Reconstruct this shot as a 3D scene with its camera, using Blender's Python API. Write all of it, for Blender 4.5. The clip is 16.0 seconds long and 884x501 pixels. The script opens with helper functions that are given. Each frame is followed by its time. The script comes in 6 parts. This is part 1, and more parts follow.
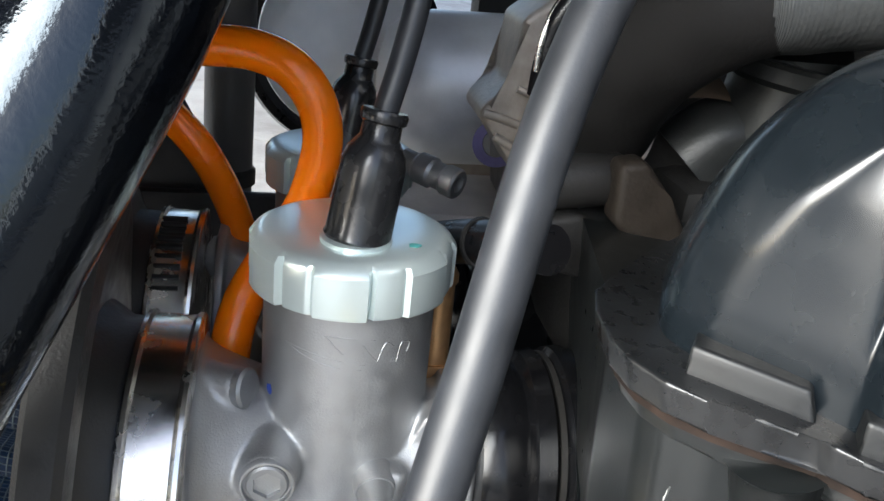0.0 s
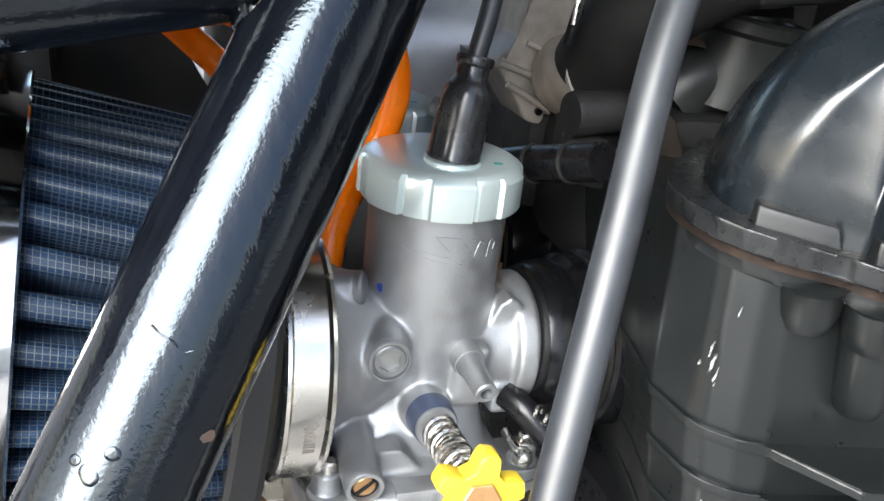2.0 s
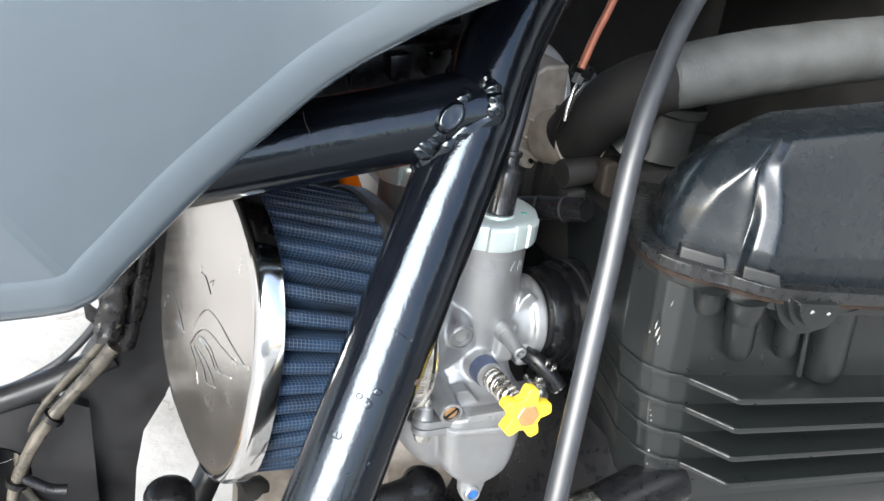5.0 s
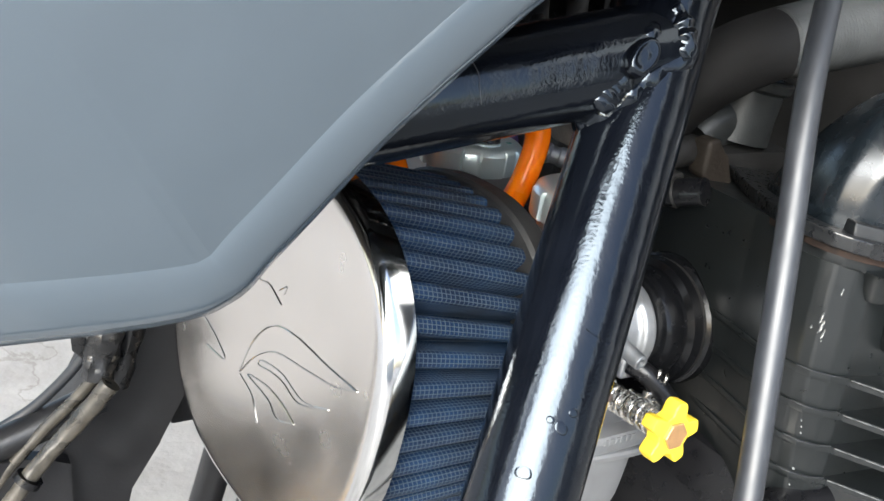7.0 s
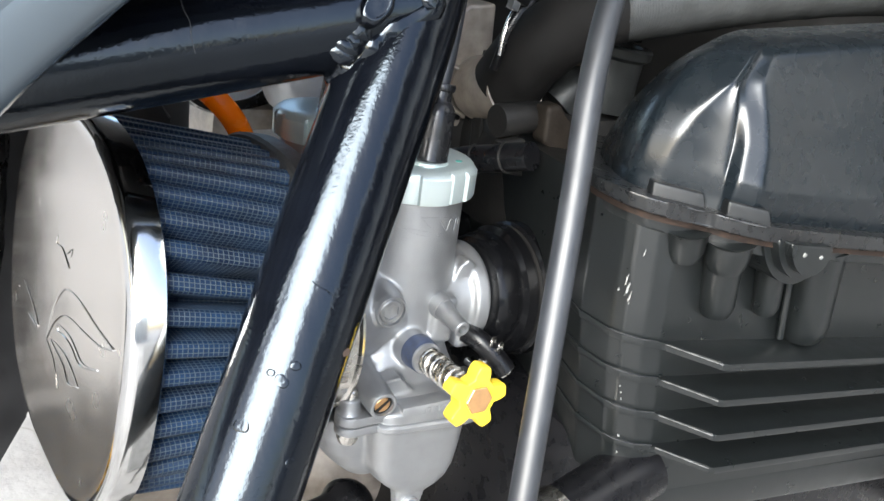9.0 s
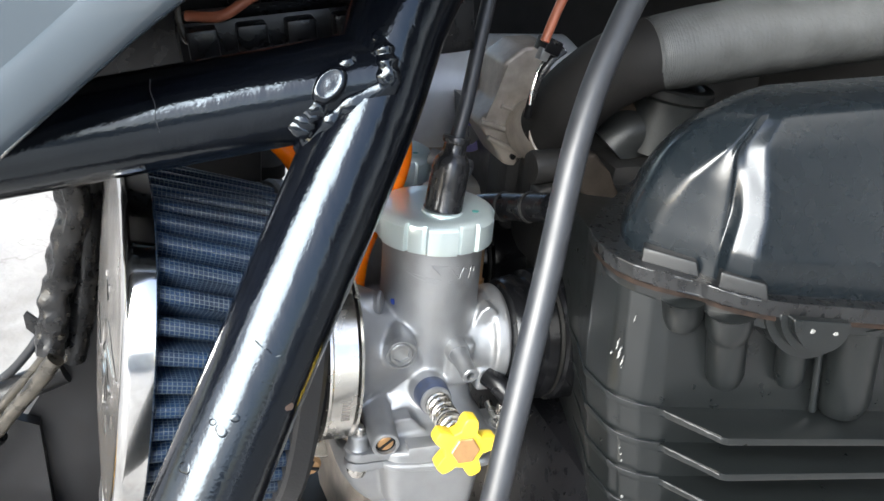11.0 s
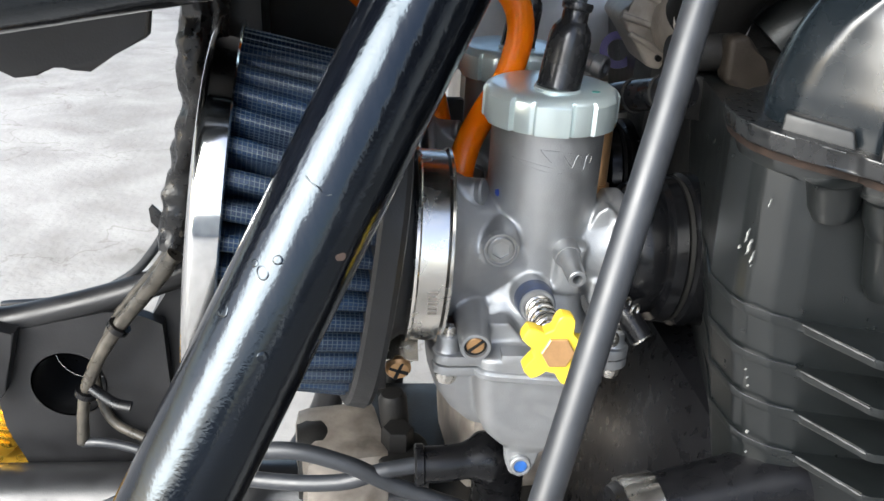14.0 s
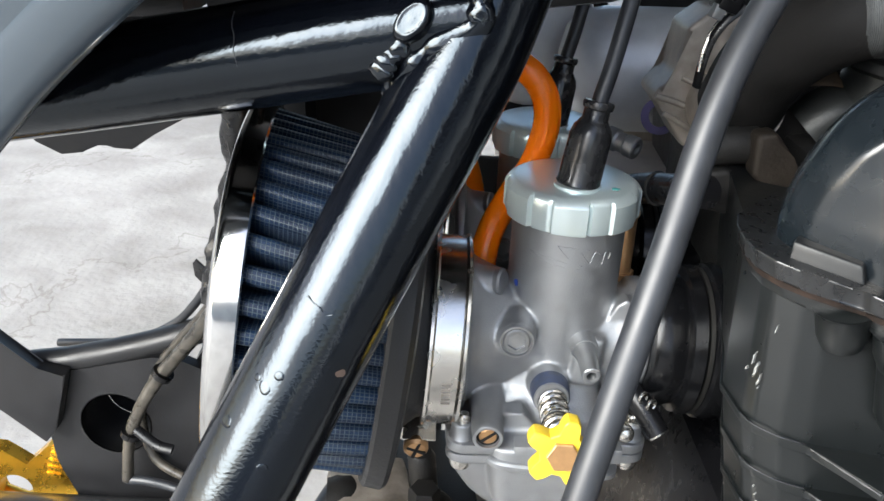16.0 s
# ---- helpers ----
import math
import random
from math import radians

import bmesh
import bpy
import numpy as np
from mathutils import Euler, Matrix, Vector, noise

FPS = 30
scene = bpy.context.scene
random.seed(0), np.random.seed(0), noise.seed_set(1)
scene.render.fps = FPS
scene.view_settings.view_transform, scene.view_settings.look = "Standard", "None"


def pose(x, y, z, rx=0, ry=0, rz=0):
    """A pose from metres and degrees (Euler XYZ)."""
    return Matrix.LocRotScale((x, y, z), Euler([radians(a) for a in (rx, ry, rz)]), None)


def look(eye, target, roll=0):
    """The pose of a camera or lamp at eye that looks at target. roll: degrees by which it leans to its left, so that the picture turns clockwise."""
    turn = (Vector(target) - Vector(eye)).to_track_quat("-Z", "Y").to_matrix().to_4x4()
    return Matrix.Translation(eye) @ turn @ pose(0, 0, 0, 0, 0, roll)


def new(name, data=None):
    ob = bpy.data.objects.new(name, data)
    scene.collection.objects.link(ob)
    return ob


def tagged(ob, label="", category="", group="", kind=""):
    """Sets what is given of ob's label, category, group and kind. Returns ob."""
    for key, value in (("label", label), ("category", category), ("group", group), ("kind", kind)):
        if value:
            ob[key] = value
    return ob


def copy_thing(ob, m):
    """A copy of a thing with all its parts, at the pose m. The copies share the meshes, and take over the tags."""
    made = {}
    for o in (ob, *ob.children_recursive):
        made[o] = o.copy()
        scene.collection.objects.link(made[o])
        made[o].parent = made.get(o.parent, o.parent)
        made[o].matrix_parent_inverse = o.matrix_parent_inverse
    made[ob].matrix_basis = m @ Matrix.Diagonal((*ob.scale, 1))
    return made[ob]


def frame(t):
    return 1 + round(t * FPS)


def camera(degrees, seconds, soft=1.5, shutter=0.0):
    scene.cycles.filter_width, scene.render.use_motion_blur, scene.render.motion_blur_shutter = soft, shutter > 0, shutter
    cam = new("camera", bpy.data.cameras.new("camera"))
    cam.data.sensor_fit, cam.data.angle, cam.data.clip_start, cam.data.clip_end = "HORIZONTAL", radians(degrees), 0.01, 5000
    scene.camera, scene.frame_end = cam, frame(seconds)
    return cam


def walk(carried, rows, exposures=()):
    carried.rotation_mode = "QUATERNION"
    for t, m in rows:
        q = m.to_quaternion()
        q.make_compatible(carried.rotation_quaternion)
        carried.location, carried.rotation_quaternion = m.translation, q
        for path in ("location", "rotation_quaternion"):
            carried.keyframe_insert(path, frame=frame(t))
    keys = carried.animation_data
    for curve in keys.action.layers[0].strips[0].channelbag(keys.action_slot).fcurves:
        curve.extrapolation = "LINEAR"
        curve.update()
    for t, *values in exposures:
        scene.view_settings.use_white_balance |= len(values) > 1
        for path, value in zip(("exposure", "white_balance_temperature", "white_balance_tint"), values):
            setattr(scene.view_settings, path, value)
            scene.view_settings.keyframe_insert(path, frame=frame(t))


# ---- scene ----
cam = camera(54.42, 16.0)
PATH = [
    (0, (-0.00998, -0.15280, 0.60246), (0.15888, 0.76067, 0.23225), 6.08),
    (0.5, (-0.00587, -0.15375, 0.60435), (0.15610, 0.75744, 0.22555), 6.55),
    (1, (-0.02840, -0.16478, 0.60575), (0.20697, 0.72590, 0.21678), 7.66),
    (1.5, (-0.04935, -0.17358, 0.60593), (0.24600, 0.69892, 0.21668), 7.38),
    (2, (-0.06496, -0.18452, 0.60063), (0.25695, 0.68215, 0.21950), 6.72),
    (2.5, (-0.07494, -0.20171, 0.60236), (0.26892, 0.65729, 0.22304), 6.50),
    (3, (-0.08788, -0.22745, 0.59852), (0.25875, 0.63719, 0.23486), 6.52),
    (3.5, (-0.11061, -0.24631, 0.58809), (0.24961, 0.62436, 0.25314), 6.64),
    (4, (-0.10888, -0.25092, 0.58689), (0.25685, 0.62245, 0.26522), 6.70),
    (4.5, (-0.11294, -0.25944, 0.60643), (0.25721, 0.59789, 0.24870), 6.18),
    (5, (-0.14898, -0.26480, 0.66249), (0.25891, 0.54836, 0.24727), 7.54),
    (5.2, (-0.16454, -0.25514, 0.66371), (0.26132, 0.54962, 0.25017), 8.18),
    (7.3, (-0.18776, -0.18733, 0.61460), (0.34678, 0.57678, 0.25350), 8.58),
    (7.5, (-0.18768, -0.18523, 0.61360), (0.33471, 0.58498, 0.24771), 8.64),
    (8, (-0.17949, -0.18855, 0.61444), (0.34835, 0.57736, 0.24734), 9.07),
    (8.5, (-0.16196, -0.20592, 0.61364), (0.35421, 0.56499, 0.24045), 8.42),
    (9, (-0.13468, -0.22545, 0.61834), (0.38048, 0.54748, 0.24796), 7.86),
    (9.2, (-0.12484, -0.22841, 0.62469), (0.38468, 0.54386, 0.24525), 8.08),
    (11.3, (-0.07788, -0.25328, 0.64725), (0.19594, 0.61926, 0.24266), 5.06),
    (11.5, (-0.07497, -0.25573, 0.64980), (0.18260, 0.62029, 0.24206), 5.34),
    (12, (-0.07493, -0.25563, 0.64943), (0.14511, 0.62673, 0.23346), 4.97),
    (12.5, (-0.07597, -0.25568, 0.65442), (0.09726, 0.63277, 0.22941), 3.91),
    (13, (-0.07753, -0.25658, 0.65260), (0.07544, 0.63224, 0.22062), 3.57),
    (13.5, (-0.05787, -0.25760, 0.63676), (0.07001, 0.63584, 0.20615), 2.35),
    (14, (-0.05378, -0.24145, 0.60282), (0.04191, 0.66213, 0.18521), 3.30),
    (14.5, (-0.04884, -0.24095, 0.60333), (0.01565, 0.66504, 0.18496), 3.28),
    (15, (-0.04696, -0.23937, 0.61086), (-0.00682, 0.66901, 0.19466), 2.73),
    (15.5, (-0.04631, -0.23820, 0.61601), (-0.02407, 0.67202, 0.20249), 2.57),
    (16, (-0.03959, -0.23434, 0.62816), (-0.02568, 0.67279, 0.20753), 2.94),
]
walk(cam, [(t, look(eye, target, roll)) for t, eye, target, roll in PATH], exposures=[(0, 1.88), (1, 2.02), (2, 2.10), (3.5, 2.22), (5, 2.22), (8, 1.86), (9.2, 2.10), (12, 2.06), (13, 1.96), (14.5, 1.70), (16, 1.68)])

# ---- light ----
world = bpy.data.worlds.new("world")
scene.world = world
world.use_nodes = True
wn = world.node_tree
sky = wn.nodes.new("ShaderNodeTexSky")
sky.sky_type = "NISHITA"
sky.sun_disc = False
sky.sun_elevation, sky.sun_rotation = radians(32), radians(230)
sky.air_density, sky.dust_density, sky.ozone_density = 1.0, 3.0, 1.5
wn.links.new(sky.outputs["Color"], wn.nodes["Background"].inputs["Color"])
wn.nodes["Background"].inputs["Strength"].default_value = 0.15
sun = new("sun", bpy.data.lights.new("sun", "SUN"))
sun.data.energy, sun.data.angle, sun.data.color = 2.95, radians(48), (0.88, 0.965, 1.0)
sun.matrix_world = look((-5.8, -4.9, 5.2), (0, 0, 0.4))

# ---- materials ----


def mat(name, col, rough=0.5, metal=0.0, var=0.15, scale=220.0, bump=0.15, bscale=1400.0, depth=0.0003, coat=0.0, rvar=0.08, tint=None, patch=0.5, spec=0.5):
    """Principled material with colour, gloss and relief varied at two scales (per metre)."""
    m = bpy.data.materials.new(name)
    m.use_nodes = True
    nt = m.node_tree
    b = nt.nodes["Principled BSDF"]
    tc = nt.nodes.new("ShaderNodeTexCoord")
    big = nt.nodes.new("ShaderNodeTexNoise")
    big.inputs["Scale"].default_value, big.inputs["Detail"].default_value = scale * 0.18, 5
    small = nt.nodes.new("ShaderNodeTexNoise")
    small.inputs["Scale"].default_value, small.inputs["Detail"].default_value = scale, 6
    fine = nt.nodes.new("ShaderNodeTexNoise")
    fine.inputs["Scale"].default_value, fine.inputs["Detail"].default_value = bscale, 3
    for n in (big, small, fine):
        nt.links.new(tc.outputs["Object"], n.inputs["Vector"])
    mixn = nt.nodes.new("ShaderNodeMix")
    mixn.data_type = "FLOAT"
    mixn.inputs[0].default_value = patch
    nt.links.new(small.outputs["Fac"], mixn.inputs[2])
    nt.links.new(big.outputs["Fac"], mixn.inputs[3])
    ramp = nt.nodes.new("ShaderNodeValToRGB")
    t2 = tint or col
    lo = [max(0, c * (1 - var)) for c in t2]
    hi = [min(1, c * (1 + var)) for c in col]
    ramp.color_ramp.elements[0].position, ramp.color_ramp.elements[1].position = 0.34, 0.66
    ramp.color_ramp.elements[0].color, ramp.color_ramp.elements[1].color = (*lo, 1), (*hi, 1)
    nt.links.new(mixn.outputs[0], ramp.inputs["Fac"])
    nt.links.new(ramp.outputs["Color"], b.inputs["Base Color"])
    mr = nt.nodes.new("ShaderNodeMapRange")
    mr.inputs["From Min"].default_value, mr.inputs["From Max"].default_value = 0.3, 0.7
    mr.inputs["To Min"].default_value, mr.inputs["To Max"].default_value = max(0.02, rough - rvar), min(1, rough + rvar)
    nt.links.new(small.outputs["Fac"], mr.inputs["Value"])
    nt.links.new(mr.outputs["Result"], b.inputs["Roughness"])
    b.inputs["Metallic"].default_value = metal
    b.inputs["Specular IOR Level"].default_value = spec
    b.inputs["Coat Weight"].default_value = coat
    b.inputs["Coat Roughness"].default_value = 0.06
    if bump:
        bp = nt.nodes.new("ShaderNodeBump")
        bp.inputs["Strength"].default_value, bp.inputs["Distance"].default_value = bump, depth
        nt.links.new(fine.outputs["Fac"], bp.inputs["Height"])
        nt.links.new(bp.outputs["Normal"], b.inputs["Normal"])
    return m


def tube_paint():
    """Thick gloss black enamel with runs along the tube and fine orange peel."""
    m = mat("gloss_black_paint", (0.0022, 0.0028, 0.0044), 0.10, 0.0, 0.3, 120, 0.0, 420, coat=0.1, rvar=0.03)
    m.node_tree.nodes["Principled BSDF"].inputs["Specular IOR Level"].default_value = 0.40
    m.node_tree.nodes["Principled BSDF"].inputs["Specular Tint"].default_value = (0.78, 0.90, 1.0, 1)
    m.node_tree.nodes["Principled BSDF"].inputs["Coat Roughness"].default_value = 0.10
    nt = m.node_tree
    tc = nt.nodes.new("ShaderNodeTexCoord")
    mp = nt.nodes.new("ShaderNodeMapping")
    mp.inputs["Rotation"].default_value = (0.0, radians(-27), 0.0)
    mp.inputs["Scale"].default_value = (1.0, 1.0, 0.25)
    runs = nt.nodes.new("ShaderNodeTexNoise")
    runs.inputs["Scale"].default_value, runs.inputs["Detail"].default_value = 420, 2
    peel = nt.nodes.new("ShaderNodeTexNoise")
    peel.inputs["Scale"].default_value, peel.inputs["Detail"].default_value = 1250, 3
    nt.links.new(tc.outputs["Object"], mp.inputs["Vector"])
    nt.links.new(mp.outputs["Vector"], runs.inputs["Vector"])
    nt.links.new(tc.outputs["Object"], peel.inputs["Vector"])
    b1 = nt.nodes.new("ShaderNodeBump")
    b1.inputs["Strength"].default_value, b1.inputs["Distance"].default_value = 0.015, 0.0006
    b2 = nt.nodes.new("ShaderNodeBump")
    b2.inputs["Strength"].default_value, b2.inputs["Distance"].default_value = 0.16, 0.0003
    nt.links.new(runs.outputs["Fac"], b1.inputs["Height"])
    nt.links.new(peel.outputs["Fac"], b2.inputs["Height"])
    dents = nt.nodes.new("ShaderNodeTexNoise")
    dents.inputs["Scale"].default_value, dents.inputs["Detail"].default_value = 130, 2
    nt.links.new(mp.outputs["Vector"], dents.inputs["Vector"])
    b3 = nt.nodes.new("ShaderNodeBump")
    b3.inputs["Strength"].default_value, b3.inputs["Distance"].default_value = 0.17, 0.0014
    nt.links.new(dents.outputs["Fac"], b3.inputs["Height"])
    nt.links.new(b3.outputs["Normal"], b1.inputs["Normal"])
    nt.links.new(b1.outputs["Normal"], b2.inputs["Normal"])
    nt.links.new(b2.outputs["Normal"], nt.nodes["Principled BSDF"].inputs["Normal"])
    nt.links.new(b2.outputs["Normal"], nt.nodes["Principled BSDF"].inputs["Coat Normal"])
    return m


M_CAST = mat("cast_aluminium", (0.37, 0.374, 0.378), 0.50, 0.88, 0.1, 260, 0.4, 2200, 0.0002)
M_CAP = mat("zinc_cap", (0.66, 0.75, 0.74), 0.30, 0.6, 0.02, 200, 0.05, 2500, 0.0001, rvar=0.02)
M_STEEL = mat("bright_steel", (0.66, 0.63, 0.58), 0.24, 1.0, 0.08, 150, 0.08, 900, 0.0001, patch=0.7)
M_CHROME = mat("chrome", (0.60, 0.595, 0.58), 0.09, 1.0, 0.05, 60, 0.05, 130, 0.0006, rvar=0.04)
M_TUBE = tube_paint()
M_DISC = mat("satin_stainless", (0.74, 0.70, 0.655), 0.25, 1.0, 0.09, 60, 0.06, 90, 0.0008, rvar=0.03)
M_BLACK = mat("black_cast_paint", (0.0058, 0.0069, 0.0071), 0.31, 0.0, 0.12, 160, 0.06, 2200, 0.0002, rvar=0.04, spec=0.62)
# Lighter than M_BLACK: scuffs, and sky light on the flange put into the colour.
M_SCUFF = mat("scuffed_lit_black_paint", (0.0085, 0.0092, 0.0098), 0.30, 0.0, 0.3, 350, 0.1, 1500, 0.0002, tint=(0.006, 0.006, 0.0065), spec=0.72)
M_COVER = mat("black_cover_paint", (0.0045, 0.0066, 0.0085), 0.27, 0.0, 0.1, 160, 0.04, 2600, 0.0001, coat=0.1, rvar=0.03)
M_TAB = mat("rubbed_black_paint", (0.007, 0.0076, 0.008), 0.46, 0.0, 0.3, 350, 0.1, 1500, 0.0002, spec=0.4)
# Paler than the casting: edge wear and the edge highlight in one colour.
M_EDGE = mat("worn_edge_glint_paint", (0.024, 0.025, 0.026), 0.46, 0.1, 0.7, 600, 0.25, 2200, 0.0002, tint=(0.010, 0.010, 0.011), spec=0.3)
M_RUBBER = mat("black_rubber", (0.0045, 0.0045, 0.0052), 0.30, 0.0, 0.2, 200, 0.1, 1500, 0.0002, spec=0.32)
M_INTAKE = mat("glossy_intake_rubber", (0.003, 0.0031, 0.0036), 0.22, 0.0, 0.2, 200, 0.06, 1200, 0.0002, spec=0.28)
M_BOOT = mat("glossy_rubber_boot", (0.016, 0.016, 0.017), 0.26, 0.0, 0.2, 200, 0.05, 900, 0.0002)
M_CABLE = mat("cable_sleeve", (0.018, 0.020, 0.024), 0.46, 0.0, 0.3, 150, 0.1, 2000, 0.0002, rvar=0.06, spec=0.62)
M_ORANGE = mat("orange_hose", (1.0, 0.20, 0.003), 0.24, 0.0, 0.03, 90, 0.04, 900, 0.0002, spec=0.35)
M_ORANGE.node_tree.nodes["Principled BSDF"].inputs["Subsurface Weight"].default_value = 0.25
M_ORANGE.node_tree.nodes["Principled BSDF"].inputs["Subsurface Radius"].default_value = (0.004, 0.0012, 0.0003)
M_ORANGE.node_tree.nodes["Principled BSDF"].inputs["Subsurface Scale"].default_value = 1.0
# Grey neck metal with the tank's shade put into its base colour.
M_NECK = mat("shade_darkened_neck_metal", (0.022, 0.0235, 0.0235), 0.40, 0.2, 0.25, 120, 0.2, 1200, 0.0003, spec=0.3)
M_YELLOW = mat("yellow_plastic", (0.64, 0.45, 0.03), 0.45, 0.0, 0.06, 300, 0.15, 2400, 0.0002)
M_BRASS = mat("brass", (0.52, 0.30, 0.14), 0.40, 0.75, 0.15, 500, 0.1, 2400, 0.0001)
M_CASE = mat("dull_case_metal", (0.46, 0.41, 0.36), 0.42, 0.6, 0.3, 90, 0.3, 900, 0.0004, tint=(0.28, 0.245, 0.21))
M_STUB = mat("dull_stub_metal", (0.30, 0.305, 0.31), 0.45, 0.8, 0.15, 300, 0.3, 2200, 0.0002)
M_GOLD = mat("gold_anodised", (0.85, 0.48, 0.05), 0.28, 0.9, 0.15, 120, 0.1, 900, 0.0002)
M_BASE = mat("grey_rubber_base", (0.011, 0.011, 0.0115), 0.5, 0.0, 0.3, 220, 0.3, 1400, 0.0003)
M_PANEL = mat("grey_body_panel", (0.058, 0.073, 0.087), 0.13, 0.0, 0.05, 40, 0.22, 20, 0.004, coat=0.6, rvar=0.04)
M_LOOM = mat("loom_tape", (0.009, 0.009, 0.0095), 0.3, 0.0, 0.4, 300, 0.35, 500, 0.0008)
M_SLEEVE = mat("old_beige_sleeve", (0.070, 0.062, 0.050), 0.30, 0.0, 0.5, 120, 0.3, 900, 0.0004, tint=(0.014, 0.013, 0.011))
M_HOUSING = mat("dull_housing_metal", (0.38, 0.34, 0.295), 0.45, 0.3, 0.2, 150, 0.4, 900, 0.0004, tint=(0.25, 0.22, 0.19))
M_HOSE = mat("radiator_hose", (0.056, 0.058, 0.057), 0.5, 0.0, 0.2, 90, 0.4, 700, 0.0005, tint=(0.036, 0.037, 0.036), spec=0.4)
M_PLATE = mat("satin_black_plate", (0.013, 0.013, 0.014), 0.38, 0.0, 0.3, 100, 0.2, 1200, 0.0003)
M_WHITE = mat("chipped_metal", (0.21, 0.21, 0.20), 0.5, 0.1, 0.5, 900, 0, 0)
M_INK = mat("blue_ink", (0.02, 0.06, 0.35), 0.5, 0.0, 0.2, 900, 0, 0)
M_COPPER = mat("copper_wire", (0.30, 0.095, 0.050), 0.4, 0.1, 0.2, 300, 0.1, 900)
M_DARK = mat("dark_oily_metal", (0.014, 0.0135, 0.013), 0.5, 0.1, 0.4, 90, 0.3, 900, 0.0004, spec=0.22)


def ground_material():
    m = bpy.data.materials.new("pale_paving")
    m.use_nodes = True
    nt = m.node_tree
    b = nt.nodes["Principled BSDF"]
    tc = nt.nodes.new("ShaderNodeTexCoord")
    ns = []
    for scale, detail, warp in ((2.2, 4, 1.2), (9.0, 8, 0.6), (70.0, 6, 0.0)):
        n = nt.nodes.new("ShaderNodeTexNoise")
        n.inputs["Scale"].default_value, n.inputs["Detail"].default_value, n.inputs["Distortion"].default_value = scale, detail, warp
        nt.links.new(tc.outputs["Object"], n.inputs["Vector"])
        ns.append(n)
    mx = nt.nodes.new("ShaderNodeMix")
    mx.data_type = "FLOAT"
    mx.inputs[0].default_value = 0.45
    nt.links.new(ns[0].outputs["Fac"], mx.inputs[2])
    nt.links.new(ns[1].outputs["Fac"], mx.inputs[3])
    r1 = nt.nodes.new("ShaderNodeValToRGB")
    r1.color_ramp.elements[0].position, r1.color_ramp.elements[1].position = 0.36, 0.60
    r1.color_ramp.elements[0].color, r1.color_ramp.elements[1].color = (0.198, 0.188, 0.178, 1), (0.33, 0.319, 0.31, 1)
    nt.links.new(mx.outputs[0], r1.inputs["Fac"])
    # a few wandering hairline cracks
    vor = nt.nodes.new("ShaderNodeTexVoronoi")
    vor.feature = "DISTANCE_TO_EDGE"
    vor.inputs["Scale"].default_value = 2.1
    add = nt.nodes.new("ShaderNodeMix")
    add.data_type, add.blend_type = "RGBA", "ADD"
    add.inputs[0].default_value = 0.35
    nt.links.new(tc.outputs["Object"], add.inputs[6])
    nt.links.new(ns[1].outputs["Color"], add.inputs[7])
    nt.links.new(add.outputs[2], vor.inputs["Vector"])
    r2 = nt.nodes.new("ShaderNodeValToRGB")
    r2.color_ramp.elements[0].position, r2.color_ramp.elements[1].position = 0.0, 0.012
    r2.color_ramp.elements[0].color, r2.color_ramp.elements[1].color = (0.72, 0.70, 0.68, 1), (1, 1, 1, 1)
    nt.links.new(vor.outputs["Distance"], r2.inputs["Fac"])
    mul = nt.nodes.new("ShaderNodeMix")
    mul.data_type, mul.blend_type = "RGBA", "MULTIPLY"
    mul.inputs[0].default_value = 1.0
    nt.links.new(r1.outputs["Color"], mul.inputs[6])
    nt.links.new(r2.outputs["Color"], mul.inputs[7])
    nt.links.new(mul.outputs[2], b.inputs["Base Color"])
    b.inputs["Roughness"].default_value = 0.7
    bp = nt.nodes.new("ShaderNodeBump")
    bp.inputs["Strength"].default_value, bp.inputs["Distance"].default_value = 0.3, 0.006
    nt.links.new(ns[2].outputs["Fac"], bp.inputs["Height"])
    nt.links.new(bp.outputs["Normal"], b.inputs["Normal"])
    return m


